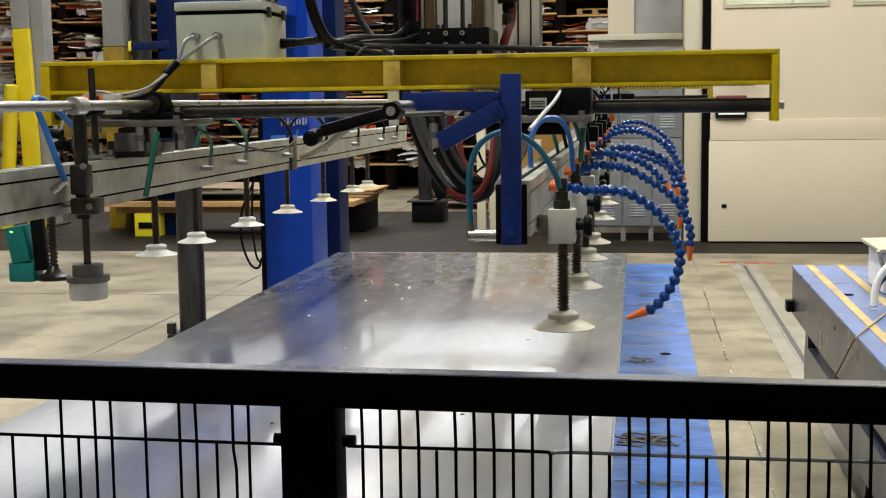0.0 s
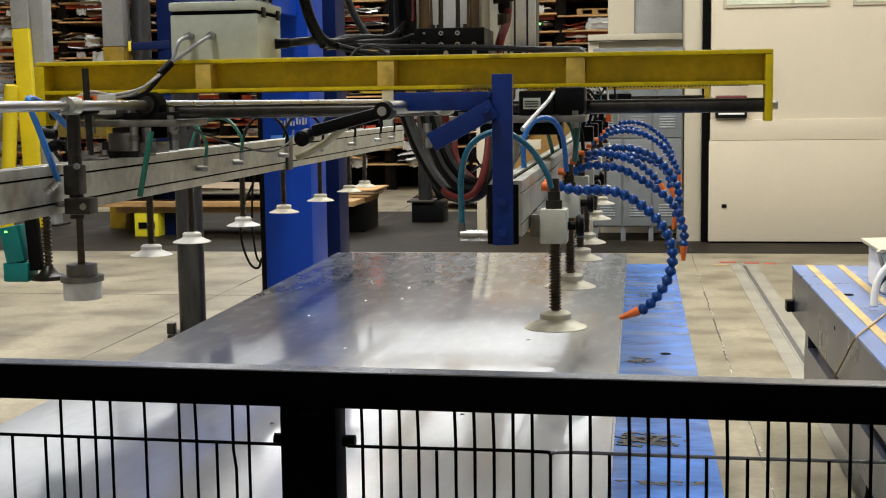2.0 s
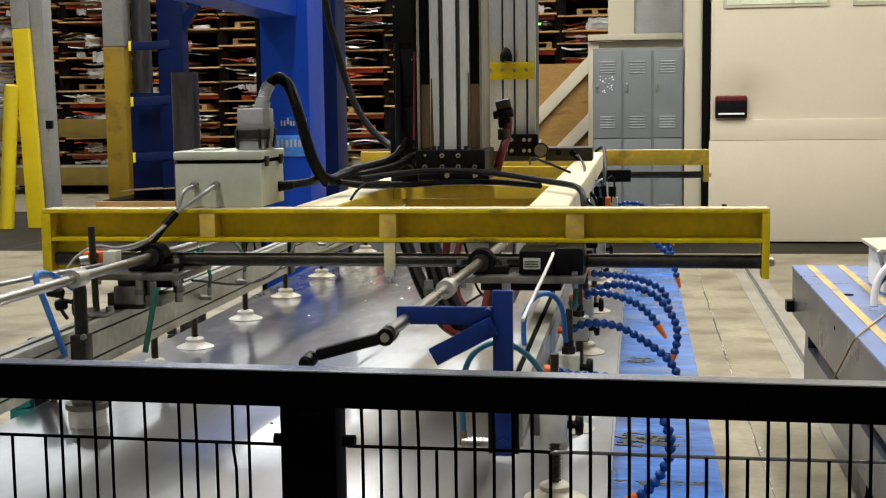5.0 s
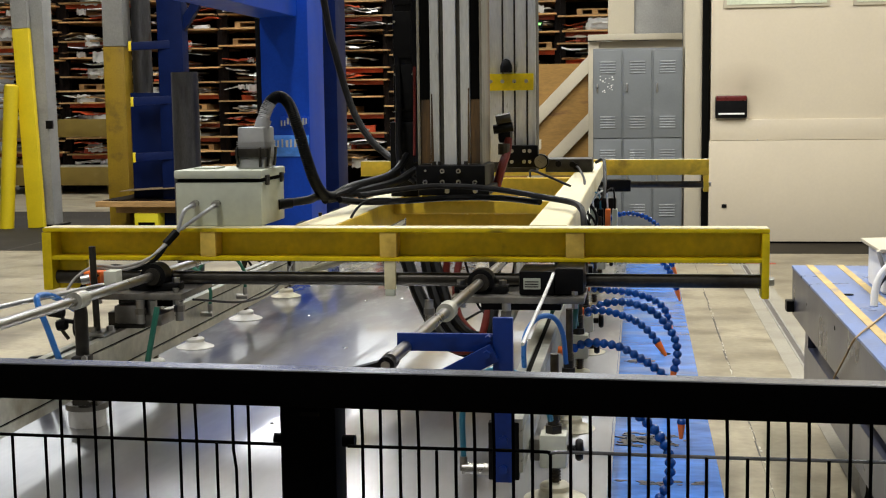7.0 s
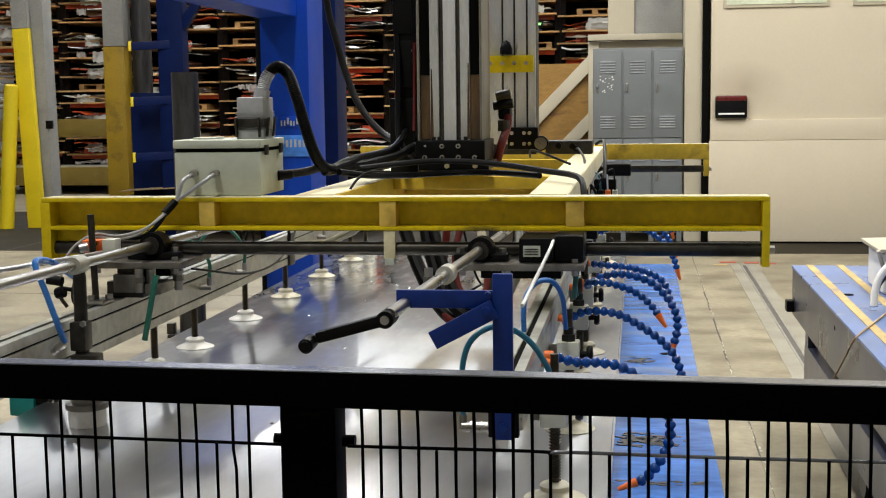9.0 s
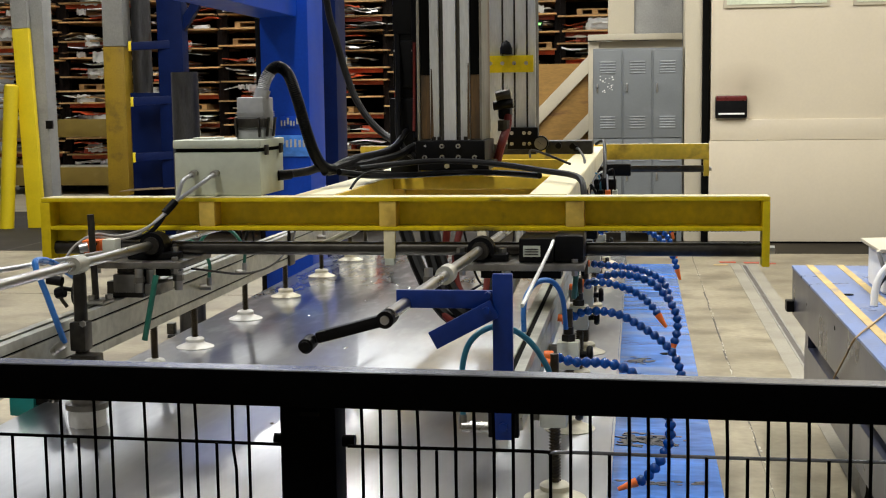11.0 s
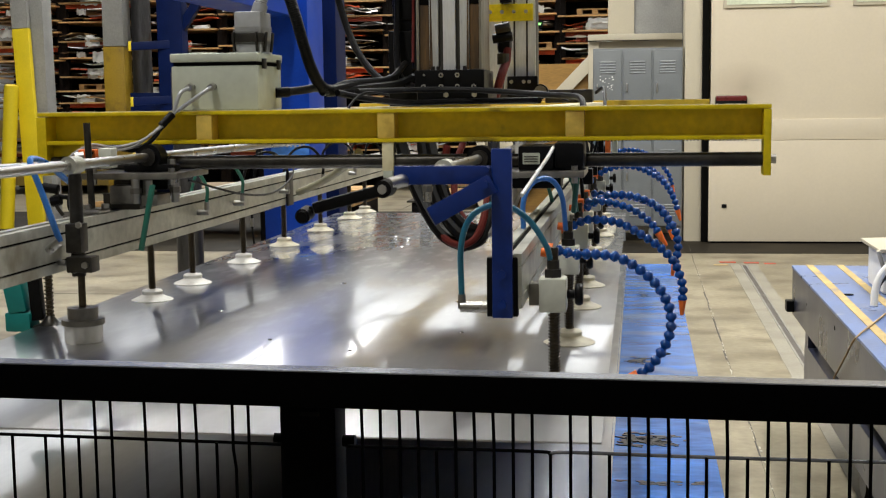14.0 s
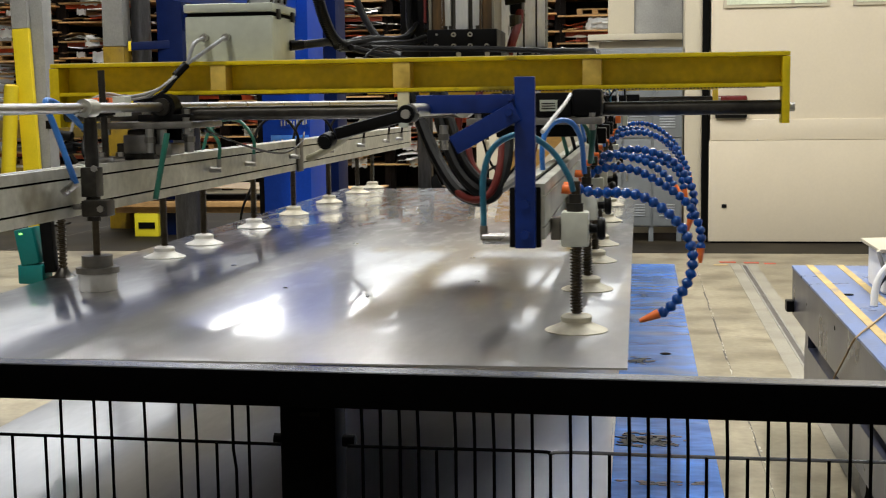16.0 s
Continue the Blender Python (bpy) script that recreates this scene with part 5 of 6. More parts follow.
def hook():
    y = 1.90
    post = part("hook_post", box(B(), -0.2125, -0.1825, y, y + 0.012, 0.956, 1.206, 0.0015), BLUE_BRACKET, gripper, "blue painted flat steel bracket")
    part("hook_arm", box(B(), -0.357, -0.2128, y + 0.002, y + 0.010, 1.154, 1.181, 0.001), BLUE_BRACKET, post)
    part("hook_tab", bar(B(), (-0.300, y - 0.014, 1.108), (-0.208, y - 0.014, 1.157), 0.028, 0.008, 0.001, up=(0, 1, 0)), BLUE_BRACKET, post)
    part("bolt", rod(B(), (-0.219, y - 0.028, 1.155), (-0.219, y + 0.02, 1.155), 0.0062, 6), BLUE_BRACKET, post)
    part("bolt", rod(B(), (-0.2185, y - 0.012, 1.176), (-0.2185, y + 0.01, 1.176), 0.005, 6), BLUE_BRACKET, post)
    part("rail_cover", box(B(), -0.222, -0.1755, y + 0.0125, y + 0.03, 0.956, 1.045, 0.002), BLACK, gripper)
    for z in (0.976, 1.021):
        part("bolt", rod(B(), (-0.198, y - 0.0045, z), (-0.198, y, z), 0.0072, 6), BLUE_BRACKET, post)


hook()


def rail(x0, x1, y0, y1, z0, z1, face):
    """A slotted aluminium profile; face is the side (+1 or -1) on which its grooves show."""
    h, w, bm = z1 - z0, 0.004, B()
    xm = (x0 + x1) / 2
    # one extruded outline with a groove in the top and two in each side
    grooves = ((0.20, 0.245), (0.755, 0.80))
    outline = [(x0, z0), (x1, z0)]
    for p, q in grooves:
        outline += [(x1, z0 + p * h), (x1 - w, z0 + p * h), (x1 - w, z0 + q * h), (x1, z0 + q * h)]
    outline += [(x1, z1), (xm + 0.005, z1), (xm + 0.005, z1 - w), (xm - 0.005, z1 - w), (xm - 0.005, z1), (x0, z1)]
    for p, q in reversed(grooves):
        outline += [(x0, z0 + q * h), (x0 + w, z0 + q * h), (x0 + w, z0 + p * h), (x0, z0 + p * h)]
    front = [bm.verts.new((u, y0, v)) for u, v in outline]
    rear = [bm.verts.new((u, y1, v)) for u, v in outline]
    n = len(outline)
    bm.faces.new(front)
    bm.faces.new(list(reversed(rear)))
    for k in range(n):
        bm.faces.new((front[k], rear[k], rear[(k + 1) % n], front[(k + 1) % n]))
    r = part("cup_rail", bm, ALU, gripper, "oiled slotted aluminium rail")
    # black strips deepen the shade at the bottom of the grooves
    for a, b in ((0.20, 0.245), (0.755, 0.80)):
        u = x1 - w if face > 0 else x0 + w - 0.0006
        part("slot_shade", box(B(), u, u + 0.0006, y0 + 0.01, y1 - 0.01, z0 + a * h, z0 + b * h), SLOT, r, "black strip for the shade in the groove")
    part("slot_shade", box(B(), xm - 0.005, xm + 0.005, y0 + 0.01, y1 - 0.01, z1 - w, z1 - w + 0.0006), SLOT, r)
    return r


rail(-1.105, -1.06, 1.5, 5.9, 0.970, 1.060, 1)
rail(-0.212, -0.170, 1.915, 5.75, 0.968, 1.050, -1)

CUP_BOTTOM = SHEET_Z - 0.015
FOOT_BOTTOM = SHEET_Z - 0.037  # the sprung foot hangs lower than the cups
CUPS, FEET = [], []


def cup_meshes():
    """Bell cup with its collar; stem with thread; both about the cup's own foot."""
    bell = lathe(B(), ((0.049, 0.0), (0.050, 0.0015), (0.045, 0.004), (0.035, 0.008), (0.026, 0.012), (0.0235, 0.015), (0.0245, 0.017), (0.0245, 0.0225), (0.021, 0.0255), (0.008, 0.0275)), seg=36)
    bell = to_mesh("suction_cup", bell, CUP)
    stem = B()
    rod(stem, (0, 0, 0.026), (0, 0, 0.235), 0.0068, 16)
    spring(stem, 0, 0, 0.030, 0.15, 0.0082, 0.0017, 24)
    stem = to_mesh("stem", stem, SPRING)
    return bell, stem


BELL, STEM = cup_meshes()
BELL_WHITE = BELL.copy()
BELL_WHITE.materials[0] = CUP_WHITE


def cup(x, y, white=False, size=1.0):
    o = ORIGIN[gripper.name]
    ob = new("suction_cup", BELL_WHITE if white else BELL)
    ob.parent = gripper
    tagged(ob, "white rubber suction cup" if white else "cream rubber suction cup with a wide lip")
    ob.location = Vector((x, y, CUP_BOTTOM)) - o
    st = new("stem", STEM)
    st.parent = ob
    CUPS.append((ob, Vector(ob.location)))
    return ob


LEFT_X, RIGHT_X = -1.152, -0.130
LEFT_Y = (2.10, 2.97, 3.26, 3.71, 4.16, 4.66, 5.15, 5.45)
RIGHT_Y = (2.04, 2.49, 2.93, 3.27, 3.92, 4.5, 5.1)
for y in LEFT_Y[1:]:
    cup(LEFT_X, y, white=y < 3.8)
for y in RIGHT_Y:
    cup(RIGHT_X, y)


def cup_mounts():
    for y in RIGHT_Y:
        bm = B()
        box(bm, -0.153, -0.110, y - 0.02, y + 0.022, 0.945, 0.999, 0.004)
        m = part("cup_block", bm, BLOCK_WHITE, gripper, "off-white nylon stem block")
        part("block_lug", box(B(), -0.169, -0.153, y - 0.012, y + 0.014, 0.955, 0.99, 0.002), MID_STEEL, m)
        bm = B()
        rod(bm, (-0.110, y, 0.972), (-0.096, y, 0.972), 0.007, 12)
        lathe(bm, ((0.004, 0.0), (0.0155, 0.001), (0.018, 0.005), (0.018, 0.009), (0.0155, 0.013), (0.004, 0.014)), seg=14)
        for v in bm.verts:
            if abs(v.co.x) < 0.05 and abs(v.co.y) < 0.05:
                v.co = Vector((-0.098 + v.co.z, y + v.co.y, 0.972 + v.co.x))
        part("clamp_knob", bm, BLACK, m, "black clamping knob")
        bm = B()
        rod(bm, (-0.1315, y, 0.999), (-0.1315, y, 1.012), 0.0145, 6)
        rod(bm, (-0.1315, y, 1.012), (-0.1315, y, 1.026), 0.010, 14)
        rod(bm, (-0.1315, y, 1.026), (-0.1315, y, 1.034), 0.0065, 12)
        bar(bm, (-0.1315, y, 1.03), (-0.138, y + 0.12, 1.027), 0.009, 0.009, 0.002)
        part("fitting", bm, DARK_STEEL, m, "threaded brass-grey fitting")
        part("elbow_end", rod(B(), (-0.1405, y + 0.1, 1.025), (-0.158, y + 0.1, 1.027), 0.0075, 12), ORANGE, m, "orange tap end")
    for y in LEFT_Y[1:]:
        m = part("stem_clamp", box(B(), -1.165, -1.106, y - 0.02, y + 0.02, 0.985, 1.03, 0.004), DARK_STEEL, gripper)
        part("side_fitting", rod(B(), (-1.06, y + 0.08, 1.015), (-1.03, y + 0.08, 1.015), 0.0075, 12), CHROME, m)
        part("side_elbow", rod(B(), (-1.036, y + 0.08, 1.01), (-1.036, y + 0.08, 1.04), 0.0065, 12), CHROME, m)
        part("air_tube", tube(B(), [(-1.036, y + 0.08, 1.038), (-1.036, y + 0.08, 1.08), (-1.07, y + 0.08, 1.125), (-1.11, y + 0.06, 1.13), (-1.14, y + 0.03, 1.10), (-1.15, y, 1.045)], 0.0045, 8, 6), TUBE_GREEN if y < 3.5 else CABLE, m)


cup_mounts()


# ---- segmented coolant hoses on the cup side ----
def segment_mesh():
    bm = lathe(B(), ((0.004, -0.0085), (0.0062, -0.0078), (0.0094, -0.0035), (0.0096, 0.0005), (0.0072, 0.004), (0.0050, 0.006), (0.0048, 0.0095), (0.003, 0.0098)), seg=12)
    return to_mesh("segment", bm, HOSE_BLUE, soft_angle=50)


SEGMENT = segment_mesh()


def segmented_hose(points, scale=1.0):
    o = ORIGIN[gripper.name]
    line = smooth_path(points, 40)
    root = part("spray_hose", rod(B(), Vector(points[0]) + Vector((-0.012, 0, 0)), Vector(points[0]) + Vector((0.004, 0, 0)), 0.009, 14), ORANGE, gripper, "blue segmented spray hose with an orange nozzle")
    pitch = 0.0155 * scale
    run, prev, count = 0.0, line[0], 0
    for i in range(1, len(line) - 1):
        run += (line[i] - prev).length
        prev = line[i]
        if run >= pitch:
            run = 0.0
            d = (line[min(i + 2, len(line) - 1)] - line[i - 2 if i > 1 else 0]).normalized()
            s = new("segment", SEGMENT)
            s.parent = root
            s.matrix_basis = Matrix.Translation(line[i] - o) @ d.to_track_quat("Z", "Y").to_matrix().to_4x4() @ Matrix.Scale(scale, 4)
            count += 1
    d = (line[-1] - line[-6]).normalized()
    part("nozzle", rod(B(), line[-1] - d * 0.004, line[-1] + d * 0.030, 0.0085, 14, 0.0035), ORANGE, root, "orange nozzle")


def hoses():
    # arcs over the edge of the stack, drooping outward and back in
    shapes = (
        (2.20, [(-0.146, 1.026), (-0.106, 1.017), (-0.069, 1.017), (-0.032, 1.012), (0.005, 0.991), (0.037, 0.959), (0.054, 0.921), (0.052, 0.884), (0.036, 0.850), (0.014, 0.824), (-0.004, 0.816)]),
        (2.62, [(-0.140, 1.018), (-0.107, 1.035), (-0.073, 1.037), (-0.034, 1.030), (0.007, 1.008), (0.047, 0.980), (0.073, 0.950), (0.087, 0.910), (0.087, 0.880)]),
        (3.05, [(-0.130, 1.020), (-0.103, 1.036), (-0.079, 1.050), (-0.049, 1.056), (-0.014, 1.053), (0.033, 1.036), (0.066, 1.004), (0.086, 0.97), (0.091, 0.935), (0.084, 0.90)]),
        (2.97, [(-0.126, 1.044), (-0.081, 1.047), (-0.037, 1.038), (0.002, 1.021), (0.033, 0.994), (0.047, 0.974)]),
        (3.42, [(-0.129, 1.033), (-0.091, 1.03), (-0.013, 1.022), (0.044, 1.003), (0.07, 0.98), (0.081, 0.944)]),
        (4.10, [(-0.128, 1.038), (-0.1, 1.056), (-0.06, 1.068), (-0.014, 1.067), (0.033, 1.05), (0.08, 1.016), (0.109, 0.969), (0.121, 0.93)]),
        (4.70, [(-0.123, 1.05), (-0.075, 1.065), (-0.014, 1.061), (0.056, 1.02), (0.105, 0.968), (0.125, 0.925)]),
        (5.20, [(-0.12, 1.05), (-0.06, 1.075), (0.01, 1.07), (0.07, 1.035), (0.115, 0.985), (0.13, 0.94)]),
    )
    for y, pts in shapes:
        n = len(pts)
        segmented_hose([(x, y - 0.03 * i / n, z) for i, (x, z) in enumerate(pts)], 1.0 if y < 3 else 1.1)


hoses()


def front_tubes():
    t = part("air_tube", tube(B(), [(-0.262, 1.93, 0.985), (-0.262, 1.93, 1.06), (-0.245, 1.93, 1.105), (-0.205, 1.94, 1.122), (-0.165, 1.95, 1.10), (-0.138, 1.96, 1.06), (-0.1315, 1.97, 1.036)], 0.0046, 10), TUBE_TEAL, gripper, "teal air tube")
    part("elbow", rod(B(), (-0.262, 1.93, 0.965), (-0.262, 1.93, 0.987), 0.006, 12), MID_STEEL, t)
    part("union", rod(B(), (-0.264, 1.93, 0.968), (-0.218, 1.93, 0.968), 0.0088, 14), CHROME, t)
    part("air_tube", tube(B(), [(-0.20, 2.30, 1.03), (-0.20, 2.30, 1.10), (-0.182, 2.33, 1.132), (-0.155, 2.36, 1.132), (-0.137, 2.38, 1.10), (-0.1315, 2.40, 1.038)], 0.0048, 10), TUBE_BLUE, gripper, "blue air tube")
    part("air_tube", tube(B(), [(-0.125, 2.75, 1.13), (-0.13, 2.75, 1.08), (-0.135, 2.78, 1.04)], 0.006, 10), TUBE_GREEN, gripper)
    for k, y in enumerate((2.82, 3.16, 3.8, 4.45, 5.1)):
        part("air_tube", tube(B(), [(-0.131, y, 1.036), (-0.14, y, 1.10), (-0.17, y, 1.14), (-0.2, y + 0.05, 1.12), (-0.19, y + 0.1, 1.05)], 0.0046, 8), (TUBE_GREEN, CABLE, TUBE_BLUE, CABLE, CABLE)[k], gripper)
    m = part("motor_block", box(B(), -0.235, -0.165, 2.585, 2.70, 1.138, 1.186, 0.004), BLACK, gripper)
    part("motor_label", box(B(), -0.226, -0.192, 2.582, 2.586, 1.150, 1.172), BOX_GREY, m)
    for k in range(3):
        part("label_line", box(B(), -0.223, -0.196, 2.5812, 2.5822, 1.154 + 0.005 * k, 1.1562 + 0.005 * k), GRIME, m)
    bm = box(B(), -0.165, -0.105, 2.585, 2.70, 1.138, 1.193, 0.01)
    part("motor_head", bm, BLACK, gripper)
    part("white_lead", tube(B(), [(-0.166, 2.58, 1.182), (-0.172, 2.5, 1.165), (-0.182, 2.3, 1.14), (-0.19, 2.15, 1.12)], 0.0036, 8), ALU_LIGHT, gripper)


front_tubes()


def valve_island():
    v = part("valve_island", box(B(), -0.165, -0.075, 4.55, 4.62, 1.13, 1.185, 0.005), BLACK, gripper, "black valve blocks with fittings")
    for k in range(4):
        x = -0.16 + 0.024 * k
        part("valve_body", box(B(), x, x + 0.018, 4.50, 4.55, 1.09 - 0.008 * (k % 2), 1.15, 0.003), (BOX_GREY, BLACK, ORANGE, BOX_GREY)[k], v)
        part("lead", tube(B(), [(x + 0.009, 4.51, 1.15), (x + 0.004, 4.48, 1.19 + 0.01 * k), (x - 0.02, 4.46, 1.21), (x - 0.05, 4.5, 1.17)], 0.003, 8), (CUP_WHITE, TUBE_TEAL, CUP_WHITE, CABLE)[k], v)
    for y in (3.35, 3.75, 4.2, 5.0):
        part("manifold", box(B(), -0.165, -0.115, y, y + 0.05, 1.06, 1.10, 0.004), BLACK, gripper)
        part("tube_loop", tube(B(), [(-0.14, y, 1.10), (-0.13, y - 0.02, 1.15), (-0.15, y - 0.02, 1.19), (-0.18, y, 1.20), (-0.20, y + 0.04, 1.16)], 0.0045, 8), CABLE, gripper)
    # rail-side fittings hanging from the carriage
    for x, y in ((-1.02, 2.56), (-0.95, 2.6), (-0.42, 2.6), (-0.26, 2.58)):
        f = part("drop_fitting", rod(B(), (x, y, 1.075), (x, y, 1.124), 0.009, 12), CHROME, gripper)
        part("fitting_nut", rod(B(), (x, y, 1.095), (x, y, 1.107), 0.012, 6), MID_STEEL, f)


valve_island()


def left_front():
    pl = part("locating_pin", lathe(B(), ((0.004, 0.0), (0.0125, 0.0), (0.0125, 0.09), (0.0105, 0.105), (0.007, 0.108), (0.007, 0.115), (0.003, 0.116)), (-1.034, 2.30, 1.05)), DARK_STEEL, gripper, "dark spring plunger with a soft foot")
    part("plunger_body", rod(B(), (-1.034, 2.30, 0.96), (-1.034, 2.30, 1.052), 0.0132, 20), DARK_STEEL, pl)
    part("plunger_clamp", box(B(), -1.042, -0.992, 2.262, 2.30, 0.970, 1.0, 0.003), DARK_STEEL, pl)
    part("clamp_bolt", rod(B(), (-1.004, 2.257, 0.985), (-1.004, 2.263, 0.985), 0.0065, 6), CHROME, pl)
    part("clamp_screw", rod(B(), (-1.066, 2.27, 0.988), (-1.045, 2.27, 0.988), 0.005, 8), MID_STEEL, pl)
    part("clamp_bolt", rod(B(), (-1.019, 2.27, 1.058), (-1.019, 2.276, 1.058), 0.006, 6), CHROME, pl)
    part("upper_clamp", box(B(), -1.0475, -1.0165, 2.275, 2.31, 1.005, 1.06, 0.004), DARK_STEEL, pl)
    o = ORIGIN[gripper.name]
    bm = B()
    rod(bm, (0, 0, 0.06), (0, 0, 0.20), 0.0072, 16)
    foot = new("plunger_foot", to_mesh("plunger_foot", lathe(B(), ((0.002, 0.0), (0.036, 0.0), (0.037, 0.003), (0.037, 0.033), (0.035, 0.035), (0.002, 0.035)), seg=32), CUP_WHITE))
    foot.parent = gripper
    tagged(foot, "white urethane foot under a steel collar")
    foot.location = Vector((-1.088, 2.43, FOOT_BOTTOM)) - o
    for nm, prof, mat in (("collar", ((0.002, 0.0352), (0.042, 0.0352), (0.042, 0.046), (0.030, 0.047), (0.030, 0.069), (0.004, 0.070)), MID_STEEL),):
        c = new(nm, to_mesh(nm, lathe(B(), prof, seg=32), mat))
        c.parent = foot
    s = new("plunger_rod", to_mesh("plunger_rod", bm, SPRING))
    s.parent = foot
    FEET.append((foot, Vector(foot.location)))
    # teal sensor on a dark bracket
    se = part("sensor", box(B(), -1.342, -1.285, 2.60, 2.65, 0.796, 0.838, 0.005), TEAL_SENSOR, gripper, "teal plastic sensor")
    part("sensor_head", bar(B(), (-1.312, 2.62, 0.838), (-1.326, 2.62, 0.915), 0.042, 0.042, 0.004), TEAL_SENSOR, se)
    part("status_led", box(B(), -1.333, -1.327, 2.5975, 2.5995, 0.902, 0.906), LED, se, "lit green status light")
    part("sensor_bracket", bar(B(), (-1.273, 2.62, 0.82), (-1.285, 2.62, 0.99), 0.02, 0.026, 0.002), BLACK, se)
    part("side_stem", spring(rod(B(), (-1.248, 2.62, 0.82), (-1.248, 2.62, 0.99), 0.007, 14), -1.248, 2.62, 0.83, 0.98, 0.009, 0.002, 18), SPRING, gripper)
    part("side_stem_foot", lathe(B(), ((0.002, 0), (0.036, 0.0), (0.036, 0.008), (0.02, 0.014), (0.008, 0.03)), (-1.248, 2.62, 0.80)), DARK_STEEL, gripper)
    part("green_strip", bar(B(), (-0.972, 2.53, 1.115), (-0.990, 2.50, 0.985), 0.012, 0.006, 0.001), TUBE_GREEN, gripper, "dark green air tube")
    part("air_tube", tube(B(), [(-1.022, 2.2, 1.035), (-1.036, 2.2, 1.075), (-1.055, 2.2, 1.13), (-1.070, 2.2, 1.170), (-1.078, 2.22, 1.183), (-1.088, 2.3, 1.17), (-1.092, 2.4, 1.13)], 0.0058, 10), TUBE_BLUE, gripper, "bright blue air tube")
    part("tube_elbow", rod(B(), (-1.046, 2.2, 1.018), (-1.023, 2.2, 1.036), 0.008, 12), CHROME, gripper)
    part("stand_pin", rod(B(), (-1.090, 2.5, 1.062), (-1.094, 2.5, 1.242), 0.0068, 14), DARK_STEEL, gripper)
    part("pin_foot", box(B(), -1.10, -1.062, 2.47, 2.53, 1.0605, 1.070, 0.004), CHROME, gripper)
    for dx, dy in ((-0.012, -0.015), (0.018, 0.005)):
        part("foot_nut", rod(B(), (-1.082 + dx, 2.5 + dy, 1.070), (-1.082 + dx, 2.5 + dy, 1.079), 0.008, 6), CHROME, gripper)
    sw = part("switch", box(B(), -1.122, -1.085, 2.515, 2.55, 1.161, 1.188, 0.003), ORANGE, gripper, "orange limit switch")
    part("switch_nose", rod(B(), (-1.124, 2.508, 1.172), (-1.108, 2.514, 1.175), 0.010, 14), CHROME, sw)
    part("switch_screw", rod(B(), (-1.091, 2.513, 1.181), (-1.091, 2.516, 1.181), 0.003, 8), DARK_STEEL, sw)
    part("switch_cover", box(B(), -1.079, -1.052, 2.515, 2.55, 1.150, 1.190, 0.003), BLOCK_WHITE, sw, "off-white plastic cover")
    va = part("air_valve", box(B(), -1.085, -1.018, 2.60, 2.66, 1.062, 1.122, 0.004), DARK_STEEL, gripper, "dark air valve under the carriage plate")
    part("valve_cap", box(B(), -1.078, -1.028, 2.56, 2.60, 1.074, 1.112, 0.004), MID_STEEL, va)
    part("valve_nut", rod(B(), (-0.998, 2.57, 1.08), (-0.998, 2.57, 1.122), 0.010, 6), CHROME, va)
    kn = part("release_knob", rod(B(), (-1.168, 2.45, 1.116), (-1.138, 2.45, 1.112), 0.010, 14), BLACK, gripper, "black release knob on a bent stem")
    part("knob_stem", tube(B(), [(-1.142, 2.45, 1.112), (-1.14, 2.45, 1.10), (-1.142, 2.45, 1.08), (-1.132, 2.455, 1.06)], 0.004, 8, 6), DARK_STEEL, kn)
    part("knob_lever", tube(B(), [(-1.148, 2.45, 1.096), (-1.135, 2.45, 1.098), (-1.117, 2.45, 1.096), (-1.10, 2.46, 1.098)], 0.0045, 8, 6), BLACK, kn)
    part("stem_hub", rod(B(), (-1.150, 2.447, 1.088), (-1.132, 2.447, 1.092), 0.011, 8), BLACK, kn)
    part("tie_rod", rod(B(), (-1.23, 1.6, 1.18), (-1.07, 2.49, 1.165), 0.005, 12), CHROME, gripper)
    part("cable", tube(B(), [(-1.06, 2.48, 1.16), (-1.095, 2.46, 1.15), (-1.105, 2.44, 1.11), (-1.10, 2.42, 1.08), (-1.085, 2.42, 1.062)], 0.006, 8), CABLE, gripper)
    part("bracket", box(B(), -1.01, -0.975, 2.56, 2.64, 1.07, 1.093, 0.003), MID_STEEL, gripper)
    part("bracket_leg", box(B(), -1.10, -1.02, 2.58, 2.68, 1.0605, 1.0945, 0.002), DARK_STEEL, gripper)
    # seam clamp half way down the left rail
    cl = part("rail_joint", box(B(), -1.06, -1.052, 3.86, 3.92, 0.965, 1.065, 0.002), DARK_STEEL, gripper)
    part("pale_hose", tube(B(), [(-1.03, 3.9, 1.004), (-0.985, 3.85, 1.02), (-0.896, 3.7, 1.054), (-0.8, 3.5, 1.097), (-0.738, 3.35, 1.126), (-0.70, 3.25, 1.15)], 0.011, 10), material("pale_rubber_hose", (0.3, 0.28, 0.18), 0.5), cl)
    part("sag_cable", tube(B(), [(-0.92, 2.60, 1.12), (-0.9, 2.9, 1.07), (-0.94, 3.3, 1.045), (-1.0, 3.7, 1.06), (-1.03, 3.85, 1.085)], 0.0026, 8), CABLE, gripper)


left_front()


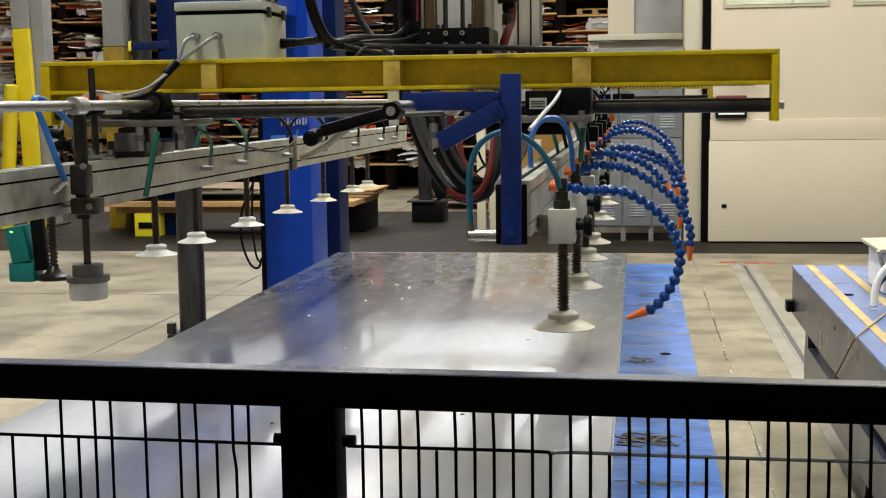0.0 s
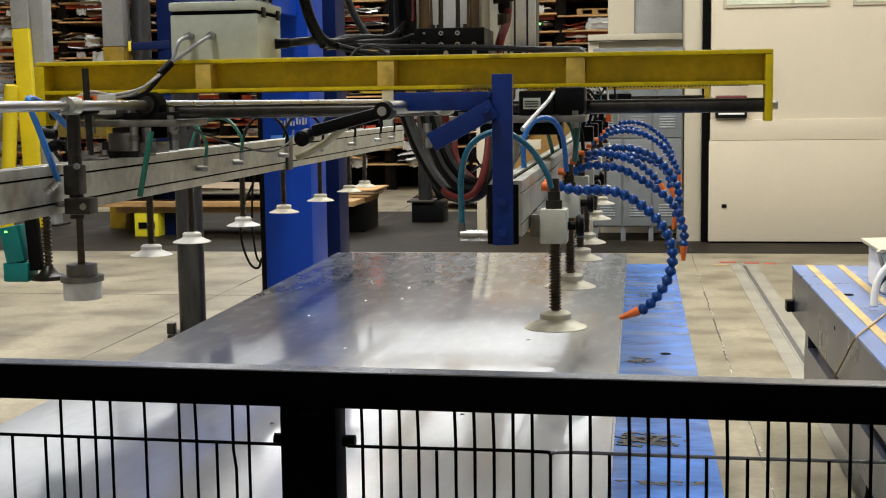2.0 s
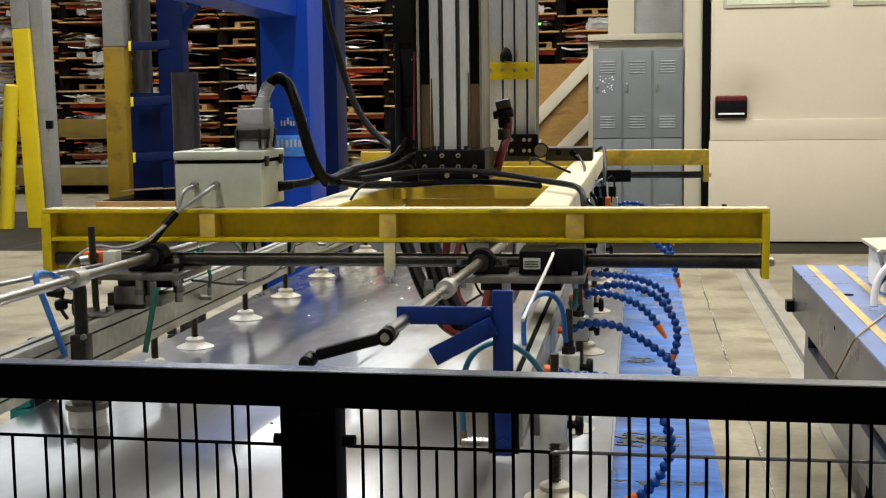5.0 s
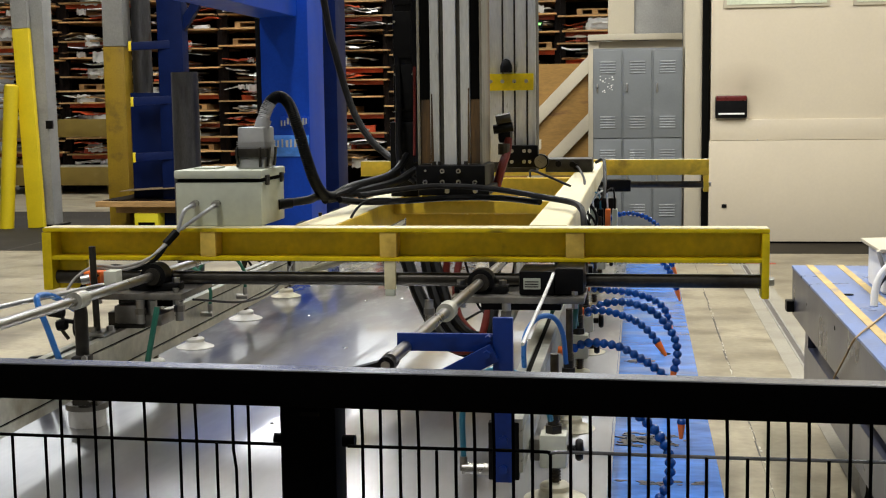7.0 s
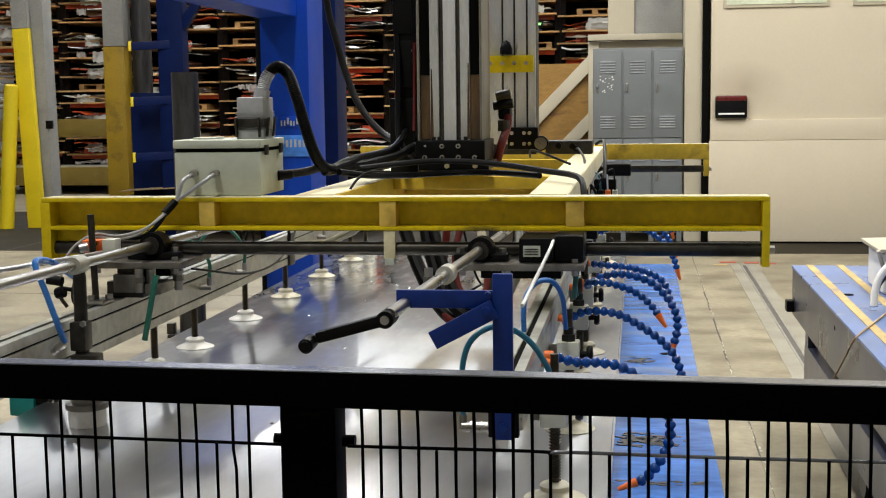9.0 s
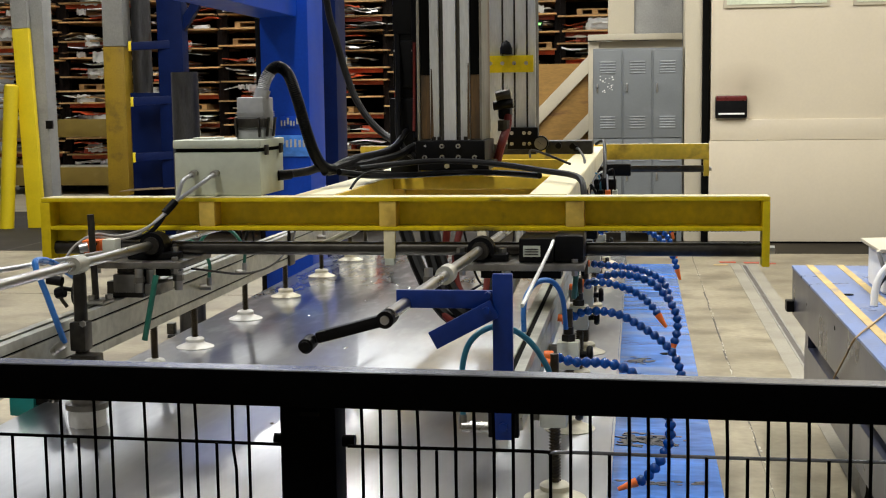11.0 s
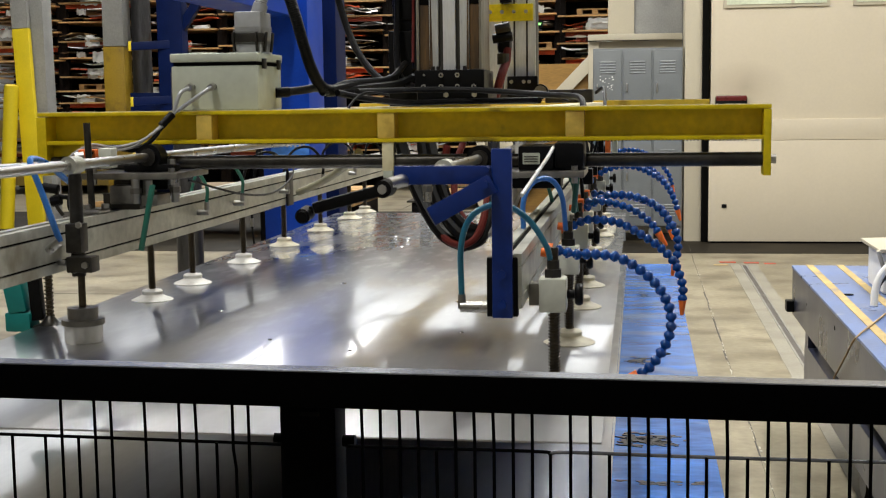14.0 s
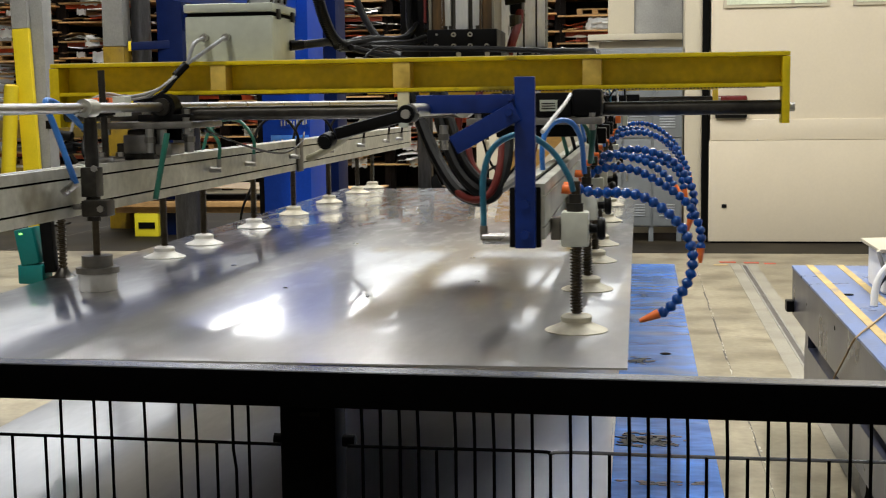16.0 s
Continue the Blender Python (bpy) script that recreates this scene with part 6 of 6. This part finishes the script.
def tall_cable():
    part("supply_hose", tube(B(), [(-1.18, 4.6, 3.2), (-1.14, 4.6, 2.2), (-1.096, 4.6, 1.823), (-1.07, 4.6, 1.704), (-1.032, 4.6, 1.564), (-0.988, 4.58, 1.463), (-0.927, 4.55, 1.383), (-0.857, 4.5, 1.334), (-0.758, 4.3, 1.307), (-0.7, 4.1, 1.30)], 0.0125, 10), STRAP_GREY, gripper, "dark grey supply hose hanging down to the frame")


tall_cable()


# ---- movement ----
def smooth_rows(keys, step=0.1):
    """Even rows through (seconds, value) keys, straight between them."""
    n = round(16.0 / step)
    return [(k * step, float(np.interp(k * step, [a for a, _ in keys], [b for _, b in keys]))) for k in range(n + 1)]


HEIGHT = [(0, 0.2924), (2.02, 0.2924), (2.10, 0.284), (3.0, 0.1150), (3.06, 0.107), (4.0, 0.042), (5.5, -0.058), (5.7, -0.0645), (5.9, -0.0652), (7.33, -0.0652), (7.45, -0.0605),
          (8.3, -0.003), (8.42, 0.0), (11.1, 0.0), (11.25, 0.005), (12.0, 0.0533), (12.5, 0.0857), (13.0, 0.119), (13.5, 0.1512), (14.0, 0.1843), (14.5, 0.2209), (15.0, 0.255), (15.45, 0.2890), (15.55, 0.291), (16.0, 0.2880)]
SIDE = [(0, 0.0141), (0.5, 0.0084), (1.0, 0.0039), (1.5, -0.0018), (1.62, -0.002), (1.8, 0.0012), (2.0, 0.0017), (2.3, 0.0), (15.45, 0.0), (15.6, 0.0035), (15.75, 0.0115), (15.9, 0.0255), (16.0, 0.0346)]


def motions():
    up, side = smooth_rows(HEIGHT), smooth_rows(SIDE)
    g = ORIGIN[gripper.name]
    walk(gripper, [(t, pose(g.x + x, g.y, g.z + z)) for (t, z), (_, x) in zip(up, side)])
    s = ORIGIN[lifted_sheet.name]
    walk(lifted_sheet, [(t, pose(s.x + (x if t > 12 else 0.0), s.y, s.z + (max(0.0, z - 0.015) if t > 10 else 0.0))) for (t, z), (_, x) in zip(up, side)])
    for ob, home in CUPS:
        walk(ob, [(t, pose(home.x, home.y, home.z + max(0.0, 0.015 - z))) for t, z in up])
    for ob, home in FEET:
        walk(ob, [(t, pose(home.x, home.y, home.z + max(0.0, (0.037 - min(z, 0.015)) if t > 10 else 0.037 - z))) for t, z in up])


motions()
